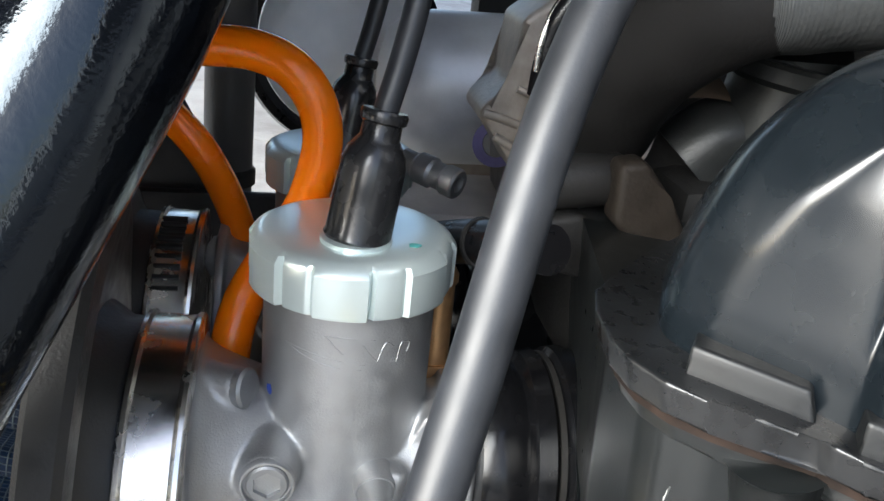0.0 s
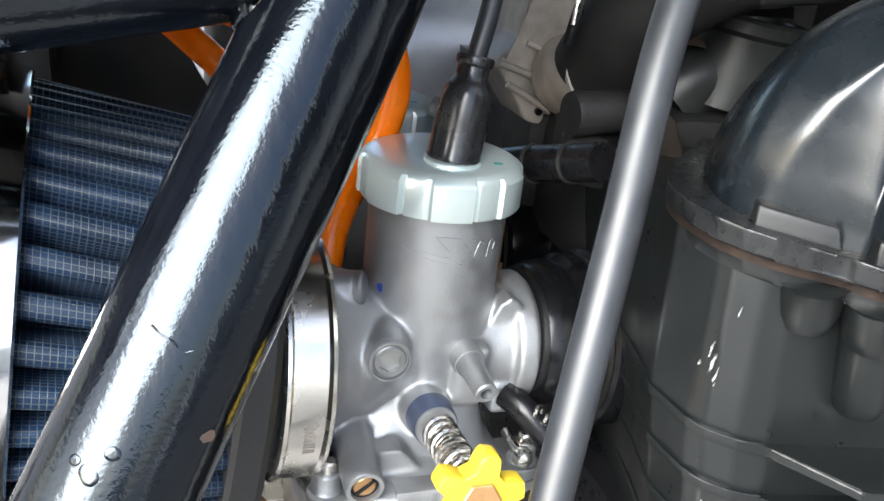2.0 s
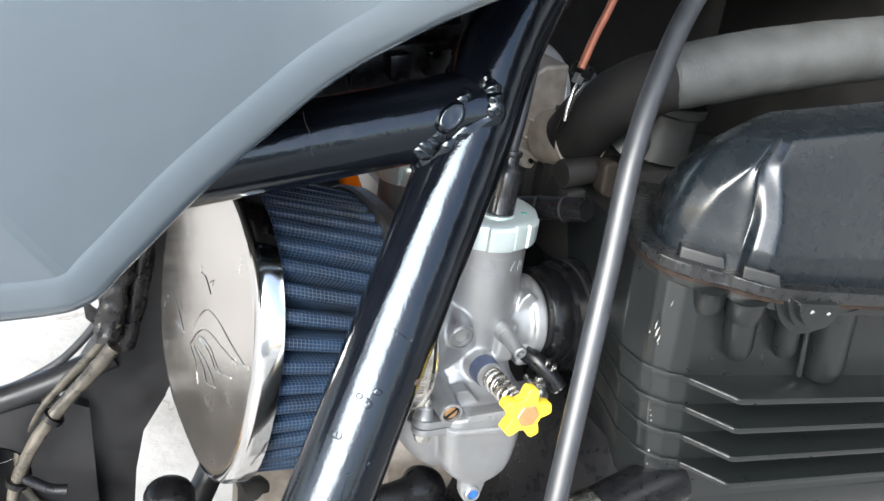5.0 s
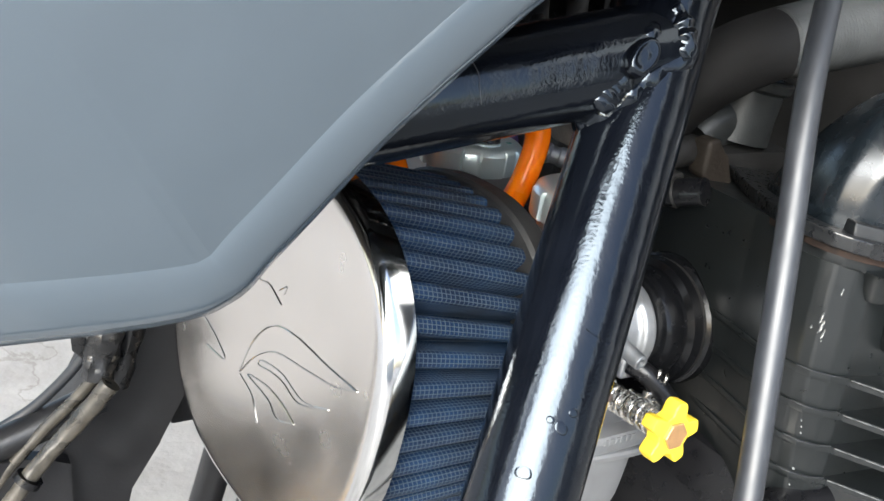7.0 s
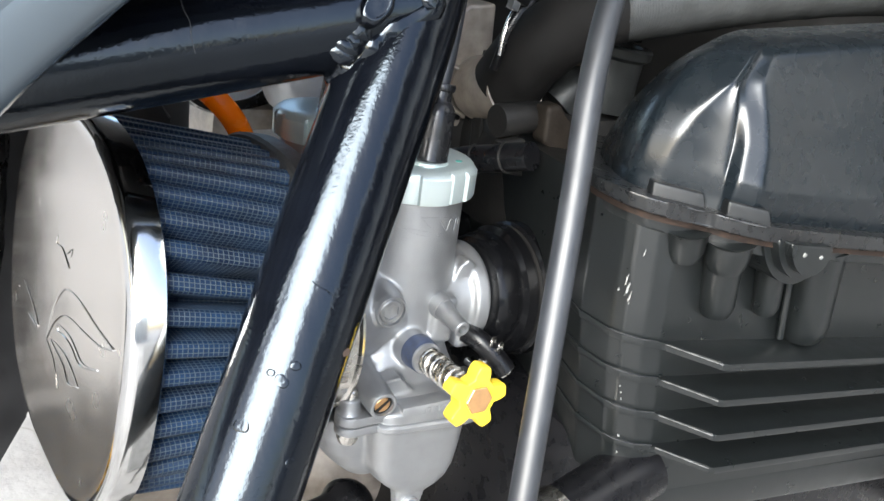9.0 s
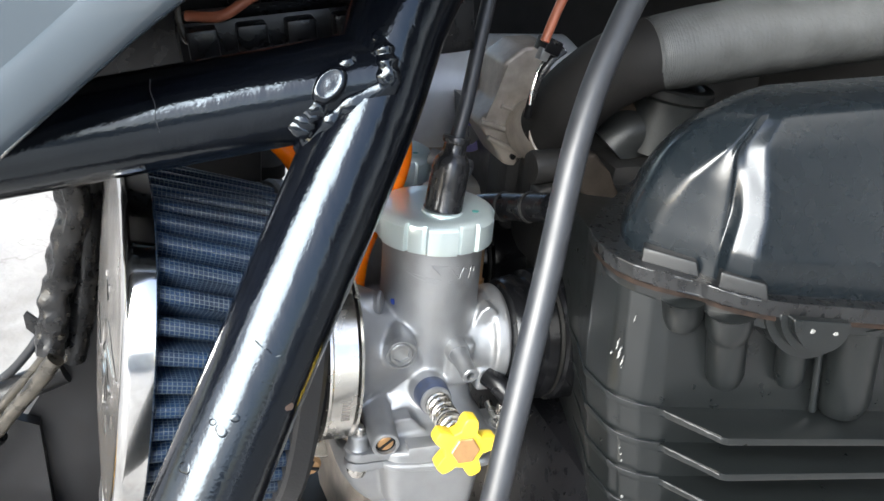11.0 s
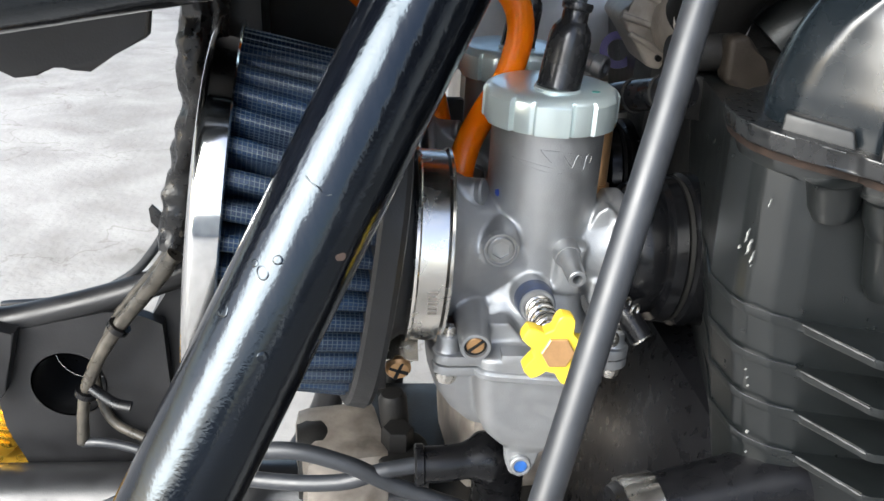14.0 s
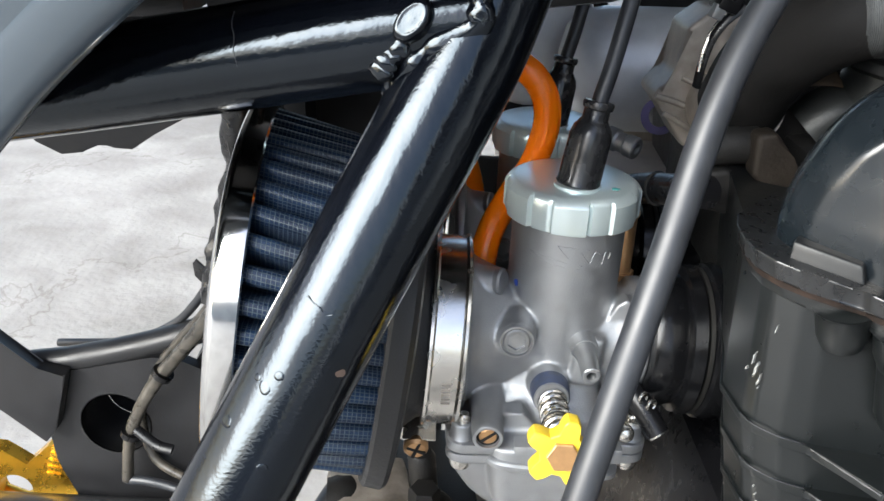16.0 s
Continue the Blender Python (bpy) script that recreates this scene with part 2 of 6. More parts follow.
def mesh_material():
    """Blue filter cloth under a fine woven wire screen, laid out along and across the pleats in metres."""
    m = bpy.data.materials.new("filter_screen")
    m.use_nodes = True
    nt = m.node_tree
    b = nt.nodes["Principled BSDF"]
    uv = nt.nodes.new("ShaderNodeUVMap")
    sep = nt.nodes.new("ShaderNodeSeparateXYZ")
    nt.links.new(uv.outputs["UV"], sep.inputs[0])
    outs = []
    for k, pitch in (("X", 0.00135), ("Y", 0.00125)):
        d = nt.nodes.new("ShaderNodeMath")
        d.operation = "DIVIDE"
        d.inputs[1].default_value = pitch
        nt.links.new(sep.outputs[k], d.inputs[0])
        f = nt.nodes.new("ShaderNodeMath")
        f.operation = "PINGPONG"
        f.inputs[1].default_value = 0.5
        nt.links.new(d.outputs[0], f.inputs[0])
        outs.append(f)
    mn = nt.nodes.new("ShaderNodeMath")
    mn.operation = "MINIMUM"
    nt.links.new(outs[0].outputs[0], mn.inputs[0])
    nt.links.new(outs[1].outputs[0], mn.inputs[1])
    ramp = nt.nodes.new("ShaderNodeValToRGB")
    ramp.color_ramp.elements[0].position, ramp.color_ramp.elements[1].position = 0.06, 0.12
    ramp.color_ramp.elements[0].color, ramp.color_ramp.elements[1].color = (1, 1, 1, 1), (0, 0, 0, 1)
    nt.links.new(mn.outputs[0], ramp.inputs["Fac"])
    tc = nt.nodes.new("ShaderNodeTexCoord")
    noi = nt.nodes.new("ShaderNodeTexNoise")
    noi.inputs["Scale"].default_value, noi.inputs["Detail"].default_value = 70, 5
    nt.links.new(tc.outputs["Object"], noi.inputs["Vector"])
    cloth = nt.nodes.new("ShaderNodeValToRGB")
    cloth.color_ramp.elements[0].position, cloth.color_ramp.elements[1].position = 0.3, 0.7
    cloth.color_ramp.elements[0].color, cloth.color_ramp.elements[1].color = (0.002, 0.006, 0.017, 1), (0.004, 0.019, 0.052, 1)
    nt.links.new(noi.outputs["Fac"], cloth.inputs["Fac"])
    mix = nt.nodes.new("ShaderNodeMix")
    mix.data_type = "RGBA"
    nt.links.new(ramp.outputs["Color"], mix.inputs[0])
    nt.links.new(cloth.outputs["Color"], mix.inputs[6])
    mix.inputs[7].default_value = (0.058, 0.072, 0.082, 1)
    nt.links.new(mix.outputs[2], b.inputs["Base Color"])
    sc = nt.nodes.new("ShaderNodeMath")
    sc.operation = "MULTIPLY"
    sc.inputs[1].default_value = 0.35
    nt.links.new(ramp.outputs["Color"], sc.inputs[0])
    nt.links.new(sc.outputs[0], b.inputs["Metallic"])
    b.inputs["Roughness"].default_value = 0.45
    b.inputs["Specular IOR Level"].default_value = 0.2
    bp = nt.nodes.new("ShaderNodeBump")
    bp.inputs["Strength"].default_value, bp.inputs["Distance"].default_value = 0.8, 0.0003
    nt.links.new(ramp.outputs["Color"], bp.inputs["Height"])
    nt.links.new(bp.outputs["Normal"], b.inputs["Normal"])
    return m


M_GROUND, M_SCREEN = ground_material(), mesh_material()

# ---- building helpers ----


def part(name, bm, material, parent=None, label="", sharp=35.0):
    """Links a bmesh as one mesh object, under a thing or a part."""
    bmesh.ops.recalc_face_normals(bm, faces=bm.faces)
    lim = radians(sharp)
    for f in bm.faces:
        f.smooth = True
    for e in bm.edges:
        if len(e.link_faces) == 2 and e.calc_face_angle(0.0) > lim:
            e.smooth = False
    me = bpy.data.meshes.new(name)
    bm.to_mesh(me)
    bm.free()
    me.materials.append(material)
    ob = new(name, me)
    if parent is not None:
        ob.parent = parent
        top = parent
        while top.parent is not None:
            top = top.parent
        if parent is top:
            ob.matrix_parent_inverse = Matrix.Translation(top.location).inverted()
    if label:
        ob["label"] = label
    return ob


def thing(name, base, label, category, group="", kind=""):
    ob = new(name)
    ob.empty_display_size = 0.02
    ob.location = base
    return tagged(ob, label, category, group, kind)


def grid_faces(bm, rings, closed=True, cap0=True, cap1=True):
    """Skins rings of equally many places."""
    vs = [[bm.verts.new(p) for p in r] for r in rings]
    n = len(vs[0])
    for a, b in zip(vs[:-1], vs[1:]):
        for i in range(n if closed else n - 1):
            j = (i + 1) % n
            bm.faces.new((a[i], a[j], b[j], b[i]))
    if cap0:
        bm.faces.new(vs[0][::-1])
    if cap1:
        bm.faces.new(vs[-1])
    return vs


def lathe(profile, base, axis=(0, 0, 1), seg=40, bm=None, squash=1.0, cap=True):
    """A turned body: profile of (height, radius) along the axis from base."""
    bm = bm or bmesh.new()
    q = Vector((0, 0, 1)).rotation_difference(Vector(axis).normalized())
    base = Vector(base)
    rings = []
    for h, r in profile:
        rings.append([base + q @ Vector((r * math.cos(a), squash * r * math.sin(a), h)) for a in (2 * math.pi * i / seg for i in range(seg))])
    grid_faces(bm, rings, True, cap, cap)
    return bm


def smooth_path(points, steps=8):
    """Catmull-Rom through the points."""
    p = [Vector(v) for v in points]
    p = [2 * p[0] - p[1], *p, 2 * p[-1] - p[-2]]
    out = []
    for i in range(1, len(p) - 2):
        a, b, c, d = p[i - 1 : i + 3]
        for k in range(steps):
            t = k / steps
            out.append(0.5 * (2 * b + (c - a) * t + (2 * a - 5 * b + 4 * c - d) * t * t + (3 * b - a - 3 * c + d) * t**3))
    out.append(p[-2])
    return out


def sweep(points, radius, seg=16, steps=8, bm=None, flat=1.0, wobble=0.0):
    """A round bar or hose along a smooth line. radius: a number or a function of 0..1."""
    bm = bm or bmesh.new()
    path = smooth_path(points, steps) if steps > 1 else [Vector(v) for v in points]
    n = len(path)
    tang = [(path[min(i + 1, n - 1)] - path[max(i - 1, 0)]).normalized() for i in range(n)]
    side = tang[0].orthogonal().normalized()
    rings = []
    for i, (c, t) in enumerate(zip(path, tang)):
        side = (side - side.dot(t) * t).normalized()
        up = t.cross(side)
        r = radius(i / (n - 1)) if callable(radius) else radius
        ring = []
        for k in range(seg):
            a = 2 * math.pi * k / seg
            w = 1 + wobble * noise.noise(Vector((c.x * 150, c.y * 150 + a, c.z * 150)))
            ring.append(c + r * w * (math.cos(a) * side + flat * math.sin(a) * up))
        rings.append(ring)
    grid_faces(bm, rings)
    return bm


def prism(outline, lo, hi, place=None, bevel=0.0, bm=None, segs=2):
    """An upright slab over an outline of (x, y), between two heights, put in place by a matrix or a function."""
    own = bmesh.new()
    a = [own.verts.new((x, y, lo)) for x, y in outline]
    b = [own.verts.new((x, y, hi)) for x, y in outline]
    n = len(outline)
    for i in range(n):
        j = (i + 1) % n
        own.faces.new((a[i], a[j], b[j], b[i]))
    own.faces.new(a[::-1])
    own.faces.new(b)
    if bevel:
        bmesh.ops.bevel(own, geom=own.edges[:], offset=bevel, segments=segs, affect="EDGES", profile=0.6, clamp_overlap=True)
    if place is not None:
        for v in own.verts:
            v.co = place(v.co) if callable(place) else place @ v.co
    return merge(bm, own) if bm else own


def merge(bm, other):
    me = bpy.data.meshes.new("tmp")
    other.to_mesh(me)
    other.free()
    bm.from_mesh(me)
    bpy.data.meshes.remove(me)
    return bm


def rbox(center, size, bevel=0.001, turn=(0, 0, 0), bm=None, segs=2):
    x, y, z = (s / 2 for s in size)
    m = Matrix.Translation(center) @ Euler([radians(a) for a in turn]).to_matrix().to_4x4()
    return prism([(-x, -y), (x, -y), (x, y), (-x, y)], -z, z, m, bevel, bm, segs)


def oval(rx, ry, n=48, power=2.0, cx=0.0, cy=0.0):
    out = []
    for i in range(n):
        a = 2 * math.pi * i / n
        c, s = math.cos(a), math.sin(a)
        out.append((cx + rx * math.copysign(abs(c) ** (2 / power), c), cy + ry * math.copysign(abs(s) ** (2 / power), s)))
    return out


def loft(sections, bm=None, cap0=True, cap1=True):
    bm = bm or bmesh.new()
    grid_faces(bm, [[Vector(p) for p in s] for s in sections], True, cap0, cap1)
    return bm


def hexa(base, axis, r, h, bm=None, inner=0.0):
    """A hexagonal head; inner: the radius of a hexagon socket sunk in it."""
    prof = [(0, r), (h, r)] if not inner else [(0, r), (h, r), (h, inner), (h * 0.35, inner)]
    return lathe(prof, base, axis, 6, bm)


def cast(name, bm, material, parent, label="", voxel=0.0006, ease=6):
    """One casting out of overlapping solids: joined into a single skin, with soft fillets where they meet."""
    raw = bpy.data.meshes.new("raw")
    bm.to_mesh(raw)
    bm.free()
    ob = new("raw", raw)
    join = ob.modifiers.new("join", "REMESH")
    join.mode, join.voxel_size = "VOXEL", voxel
    soft = ob.modifiers.new("soft", "SMOOTH")
    soft.factor, soft.iterations = 0.5, ease
    graph = bpy.context.evaluated_depsgraph_get()
    skin_mesh = bpy.data.meshes.new_from_object(ob.evaluated_get(graph))
    own = bmesh.new()
    own.from_mesh(skin_mesh)
    bpy.data.objects.remove(ob)
    bpy.data.meshes.remove(raw)
    bpy.data.meshes.remove(skin_mesh)
    return part(name, own, material, parent, label, 180)


# ---- ground ----
bm = bmesh.new()
n = 40
vs = [[bm.verts.new((-30 + 60 * i / n, -30 + 60 * j / n, 0)) for j in range(n + 1)] for i in range(n + 1)]
for i in range(n):
    for j in range(n):
        bm.faces.new((vs[i][j], vs[i + 1][j], vs[i + 1][j + 1], vs[i][j + 1]))
far = [bm.verts.new((x, y, 0)) for x, y in ((-900, -900), (900, -900), (900, 900), (-900, 900))]
corner = [vs[0][0], vs[n][0], vs[n][n], vs[0][n]]
edges = [[vs[i][0] for i in range(n + 1)], [vs[n][j] for j in range(n + 1)], [vs[i][n] for i in range(n, -1, -1)], [vs[0][j] for j in range(n, -1, -1)]]
for k in range(4):
    bm.faces.new((far[k], far[(k + 1) % 4], *edges[k][::-1]))
tagged(part("ground", bm, M_GROUND), "pale grey cracked paving under the motorcycle", "ground", kind="structure")


# ---- unseen roof over the yard and plain walls, added to block light and shape reflections ----
# Added roof, out of view: keeps overhead sky off the machine.
bm = prism([(-1.5, -1.1), (3.3, -1.1), (3.3, 5.0), (-3.4, 5.0), (-3.4, 2.5)], 2.60, 2.72, None, 0.01)
tagged(part("light_block_roof", bm, mat("dark_blocker_boards", (0.11, 0.106, 0.10), 0.8, 0.0, 0.3, 6, 0.3, 60, 0.004)), "unseen dark roof added to block light from above", "roof", kind="structure")
# Added wall, out of view: gives the tube's right side something dark to reflect.
bm = rbox((3.2, -0.3, 1.29), (0.2, 10.6, 2.62), 0.01)
tagged(part("unseen_wall_east", bm, mat("dull_unseen_wall", (0.18, 0.176, 0.17), 0.8, 0.0, 0.2, 6, 0.3, 60, 0.004)), "unseen dark wall added to dim reflections from the east", "wall", kind="structure")
# Added slab, out of view: darkens the ground mirrored in tube and engine.
bm = rbox((1.55, -2.05, 0.0015), (3.3, 3.6, 0.011), 0.002)
tagged(part("pavement", bm, mat("dark_reflection_slab", (0.155, 0.152, 0.148), 0.85, 0.0, 0.3, 30, 0.5, 120, 0.004)), "unseen dark slab added to darken ground reflections", "pavement", kind="structure")
# Added low wall, out of view: its pale face makes a stripe on the tube.
bm = rbox((1.64, -2.60, 0.46), (1.08, 0.16, 0.94), 0.01)
tagged(part("reflector_wall_low", bm, mat("pale_reflector_render", (0.74, 0.73, 0.71), 0.8, 0.0, 0.2, 6, 0.3, 60, 0.004)), "unseen low pale wall added for a reflected stripe", "wall", kind="structure")
# Added upper wall, out of view: a dark field above that stripe.
bm = rbox((1.64, -2.60, 1.765), (1.08, 0.12, 1.672), 0.01)
tagged(part("reflector_wall_dark", bm, mat("dark_reflector_boards", (0.09, 0.088, 0.085), 0.8, 0.0, 0.3, 6, 0.3, 60, 0.004)), "unseen dark wall added to darken reflections above the stripe", "wall", kind="structure")
# Added tall wall, out of view: a grey field for the tubes to reflect.
bm = rbox((2.30, -3.60, 3.3), (0.2, 4.6, 6.64), 0.01)
tagged(part("reflector_wall_tall", bm, mat("grey_reflector_render", (0.48, 0.475, 0.465), 0.8, 0.0, 0.15, 5, 0.3, 60, 0.004)), "unseen tall grey wall added for reflections", "wall", kind="structure")
# Added far wall, out of view: a bright band low in the reflections.
bm = rbox((-4.6, -7.2, 0.79), (9.6, 0.18, 1.62), 0.01)
tagged(part("reflector_wall_far", bm, mat("white_reflector_render", (0.62, 0.61, 0.58), 0.8, 0.0, 0.25, 5, 0.3, 60, 0.004)), "unseen white wall added as a bright horizon to reflect", "wall", kind="structure")
# ---- motorcycle frame ----
frame_thing = thing("motorcycle_frame", (-0.12, -0.12, 0.40), "gloss black painted steel tube motorcycle frame", "frame")


def tube_axis(z):
    return Vector((-0.0676 + 0.5109 * (z - 0.52), -0.0695 + 0.3944 * (z - 0.52), z))


down = [tube_axis(z) for z in (-0.006, 0.10, 0.20, 0.30, 0.36, 0.42, 0.48, 0.54, 0.585)] + [(-0.0235, -0.0355, 0.612), (-0.006, -0.026, 0.640), (0.022, -0.012, 0.680), (0.06, 0.0, 0.73)]
part("down_tube", sweep(down, 0.0127, 48, 12), M_TUBE, frame_thing, "gloss black tube with small dents in the paint")
CROSS = [(-0.030, -0.0415, 0.5955), (-0.05, -0.0395, 0.5908), (-0.08, -0.0361, 0.5841), (-0.12, -0.032, 0.5755), (-0.17, -0.026, 0.565), (-0.26, -0.016, 0.545)]
part("cross_tube", sweep(CROSS, 0.0122, 40, 8), M_TUBE, frame_thing)

# a scratch across the paint of the cross tube
c1 = Vector((-0.082, -0.0359, 0.5837))
ax1 = (Vector(CROSS[3]) - Vector(CROSS[2])).normalized()
s1 = ax1.cross(Vector((0, 0, 1))).normalized()
u1 = s1.cross(ax1)
part("paint_scratch", sweep([c1 + ax1 * 0.0003 * math.sin(2.3 * k) + 0.01222 * (math.cos(radians(a)) * (s1 if s1.y < 0 else -s1) + math.sin(radians(a)) * (u1 if u1.z > 0 else -u1)) for k, a in enumerate((62, 45, 30, 15, 0))], lambda t: 0.00012 * (1 - 0.6 * t), 6, 5), mat("scratched_paint", (0.06, 0.06, 0.06), 0.5, 0.2, 0.4, 900), frame_thing, "pale hairline scratch")


def weld_ring():
    """Beads laid round the joint of the cross tube and the down tube."""
    axis = (Vector(CROSS[1]) - Vector(CROSS[0])).normalized()
    side = axis.orthogonal().normalized()
    up = axis.cross(side)
    dn = (tube_axis(0.60) - tube_axis(0.56)).normalized()
    beads = []
    for k in range(30):
        a = 2 * math.pi * k / 30
        q = Vector(CROSS[0]) + 0.0124 * (math.cos(a) * side + math.sin(a) * up)
        o = tube_axis(0.592)
        for _ in range(60):
            rel = q - o
            if (rel - rel.dot(dn) * dn).length > 0.0127:
                break
            q = q + axis * 0.0006
        beads.append(q)
    return beads


rng = random.Random(5)


def lumpy(points, r, seed, flat):
    """A closed, rippled seam of weld metal."""
    own = bmesh.new()
    n = len(points)
    rings = []
    for i in range(n):
        c, t = points[i], (points[(i + 1) % n] - points[i - 1]).normalized()
        out = (c - tube_axis(c.z)).normalized()
        side = t.cross(out).normalized()
        out = side.cross(t)
        ripple = 1 + 0.10 * math.sin(i * 0.9 + 1.3 * math.sin(i * 0.31 + seed)) + 0.25 * noise.noise(Vector((i * 0.17, seed, 0)))
        ring = []
        for k in range(14):
            a = 2 * math.pi * k / 14
            w = 1 + 0.18 * noise.noise(Vector((math.cos(a) * 1.5 + i * 0.22, math.sin(a) * 1.5, seed)))
            ring.append(c + r * ripple * w * (math.cos(a) * side + flat * math.sin(a) * out))
        rings.append(ring)
    grid_faces(own, rings + rings[:1], True, False, False)
    bmesh.ops.remove_doubles(own, verts=own.verts, dist=1e-6)
    return own


SEAM = weld_ring()
SEAM = [SEAM[i].lerp(SEAM[(i + 1) % len(SEAM)], k / 5) for i in range(len(SEAM)) for k in range(5)]
part("weld_seam", lumpy([p + 0.0016 * (tube_axis(p.z) - p).normalized() for p in SEAM], 0.0031, 2.0, 0.8), M_TUBE, frame_thing, "lumpy painted weld seam", 180)
wn1 = Vector((-0.25, -0.9, 0.32)).normalized()
wdir = Vector((0.52, -0.05, 0.78))
wdir = (wdir - wdir.dot(wn1) * wn1).normalized()
wside = wdir.cross(wn1)
for d, s, along, across, proud in ((0.0098, 0.0008, 0.0050, 0.0044, 0.0010), (-0.0072, 0.0000, 0.0042, 0.0050, 0.0010), (-0.0105, -0.0004, 0.0036, 0.0050, 0.0008), (-0.0135, -0.0002, 0.0034, 0.0046, 0.0005), (-0.0162, 0.0004, 0.0030, 0.0042, 0.0002)):
    own = bmesh.new()
    bmesh.ops.create_icosphere(own, subdivisions=3, radius=1.0)
    c = Vector((-0.0458, -0.0520, 0.5955)) + 0.72 * wdir * d + wside * s - wn1 * (0.0016 + abs(d) * 0.10)
    for v in own.verts:
        w = 1 + 0.28 * noise.noise(v.co * 1.7 + Vector((d * 900, 0, 0)))
        v.co = c + w * (0.72 * wdir * along * v.co.y + 0.78 * wside * across * v.co.x + 0.8 * wn1 * (0.0017 + 0.5 * proud) * v.co.z)
    part("weld_bead", own, M_TUBE, frame_thing, "", 180)
pq = Vector((-0.0452, -0.0528, 0.5960))
own = lathe([(-0.004, 0.0066), (0.0004, 0.0064), (0.0014, 0.0057), (0.0018, 0.0050), (0.0017, 0.0042), (0.0016, 0.0030), (0.0017, 0.0012)], (0, 0, 0), (0, 0, 1), 32, None, 1.0)
q = Vector((-0.25, -0.9, 0.32)).to_track_quat("Z", "Y").to_matrix().to_4x4() @ pose(0, 0, 0, 0, 0, -34)
for v in own.verts:
    w = 1 + 0.10 * noise.noise(v.co * 300)
    v.co = pq + (q @ Vector((v.co.x * 0.52 * w, v.co.y * 0.80 * w, v.co.z)))
part("weld_plug", own, M_TUBE, frame_thing, "oval painted weld puddle", 180)
# pitted blisters and a crack in the paint of the down tube
BLISTERS = (((-0.0736, -0.0810, 0.5229), 0.0014), ((-0.0704, -0.0806, 0.5256), 0.0010), ((-0.0730, -0.0878, 0.5070), 0.0013), ((-0.0822, -0.0813, 0.5144), 0.0015), ((-0.0753, -0.0791, 0.5243), 0.0008))
for p, rad in BLISTERS:
    nn = (Vector(p) - tube_axis(p[2])).normalized()
    d = (tube_axis(0.6) - tube_axis(0.5)).normalized()
    nn = (nn - nn.dot(d) * d).normalized()
    foot = tube_axis(0.5) + d * (Vector(p) - tube_axis(0.5)).dot(d) + nn * 0.0126
    own = lathe([(-0.00015, rad * 1.35), (0.00006, rad), (0.00013, rad * 0.75), (0.00015, rad * 0.45), (0.00014, rad * 0.1)], foot, nn, 22)
    for v in own.verts:
        v.co += (v.co - foot) * 0.5 * noise.noise(v.co * 380)
    part("paint_blister", own, M_TUBE, frame_thing, "", 180)
part("paint_crack", sweep([(-0.0650, -0.0735, 0.5416), (-0.0636, -0.0744, 0.5404), (-0.0621, -0.0752, 0.5397), (-0.0610, -0.0757, 0.5383), (-0.0595, -0.0760, 0.5386)], 0.00016, 8, 4, wobble=0.3), M_TUBE, frame_thing, "raised crack in the paint")
own = prism([(x * (0.75 + 0.5 * rng.random()), y * (0.75 + 0.5 * rng.random())) for x, y in oval(0.0011, 0.0008, 11, 2.4)], -0.0004, 0.0002, Matrix.Translation((-0.0577, -0.0779, 0.5254)) @ Vector((0.45, -0.87, 0.12)).to_track_quat("Z", "Y").to_matrix().to_4x4())
part("paint_chip", own, mat("bare_primer", (0.055, 0.036, 0.028), 0.6), frame_thing, "brownish chip in the black paint")

# ---- engine ----


def eng(u, y, h):
    """Engine places: u along the fins, h up the leaning cylinder."""
    return Vector((u - 0.19 * (h - 0.507), y, h - 0.143 * (u - 0.05)))


E3 = lambda v: eng(v.x, v.y, v.z)
engine = thing("engine", (0.14, 0.0, 0.0), "black painted finned motorcycle engine cylinder and head cover", "engine")
BODY = [(0.062, 0.15), (0.057, 0.03), (0.0415, -0.034), (0.0362, -0.0500), (0.0372, -0.0625), (0.0388, -0.0660), (0.0438, -0.0697), (0.0500, -0.0714), (0.26, -0.0735), (0.26, 0.15)]


def filleted(outline, r):
    """The outline with each corner eased by a short round, so that its sides stay flat."""
    out, n = [], len(outline)
    for i in range(n):
        p, q, o = Vector(outline[i]), Vector(outline[(i + 1) % n]), Vector(outline[i - 1])
        d0, d1 = (o - p), (q - p)
        e = min(r, 0.42 * d0.length, 0.42 * d1.length)
        a, b = p + d0.normalized() * e, p + d1.normalized() * e
        out += [a, a.lerp(p, 0.45).lerp(p.lerp(b, 0.1), 0.3), (a + 2 * p + b) / 4, b.lerp(p, 0.45).lerp(p.lerp(a, 0.1), 0.3), b]
    return out


def body_ring(h):
    """Outline of the cylinder casting at a height: it draws in towards the head."""
    k = max(0.0, min(1.0, (h - 0.509) / 0.038))
    return [eng(p.x + 0.0062 * k * max(0.0, min(1.0, (0.075 - p.x) / 0.03)), p.y + 0.002 * k, h) for p in filleted(BODY, 0.0011)]


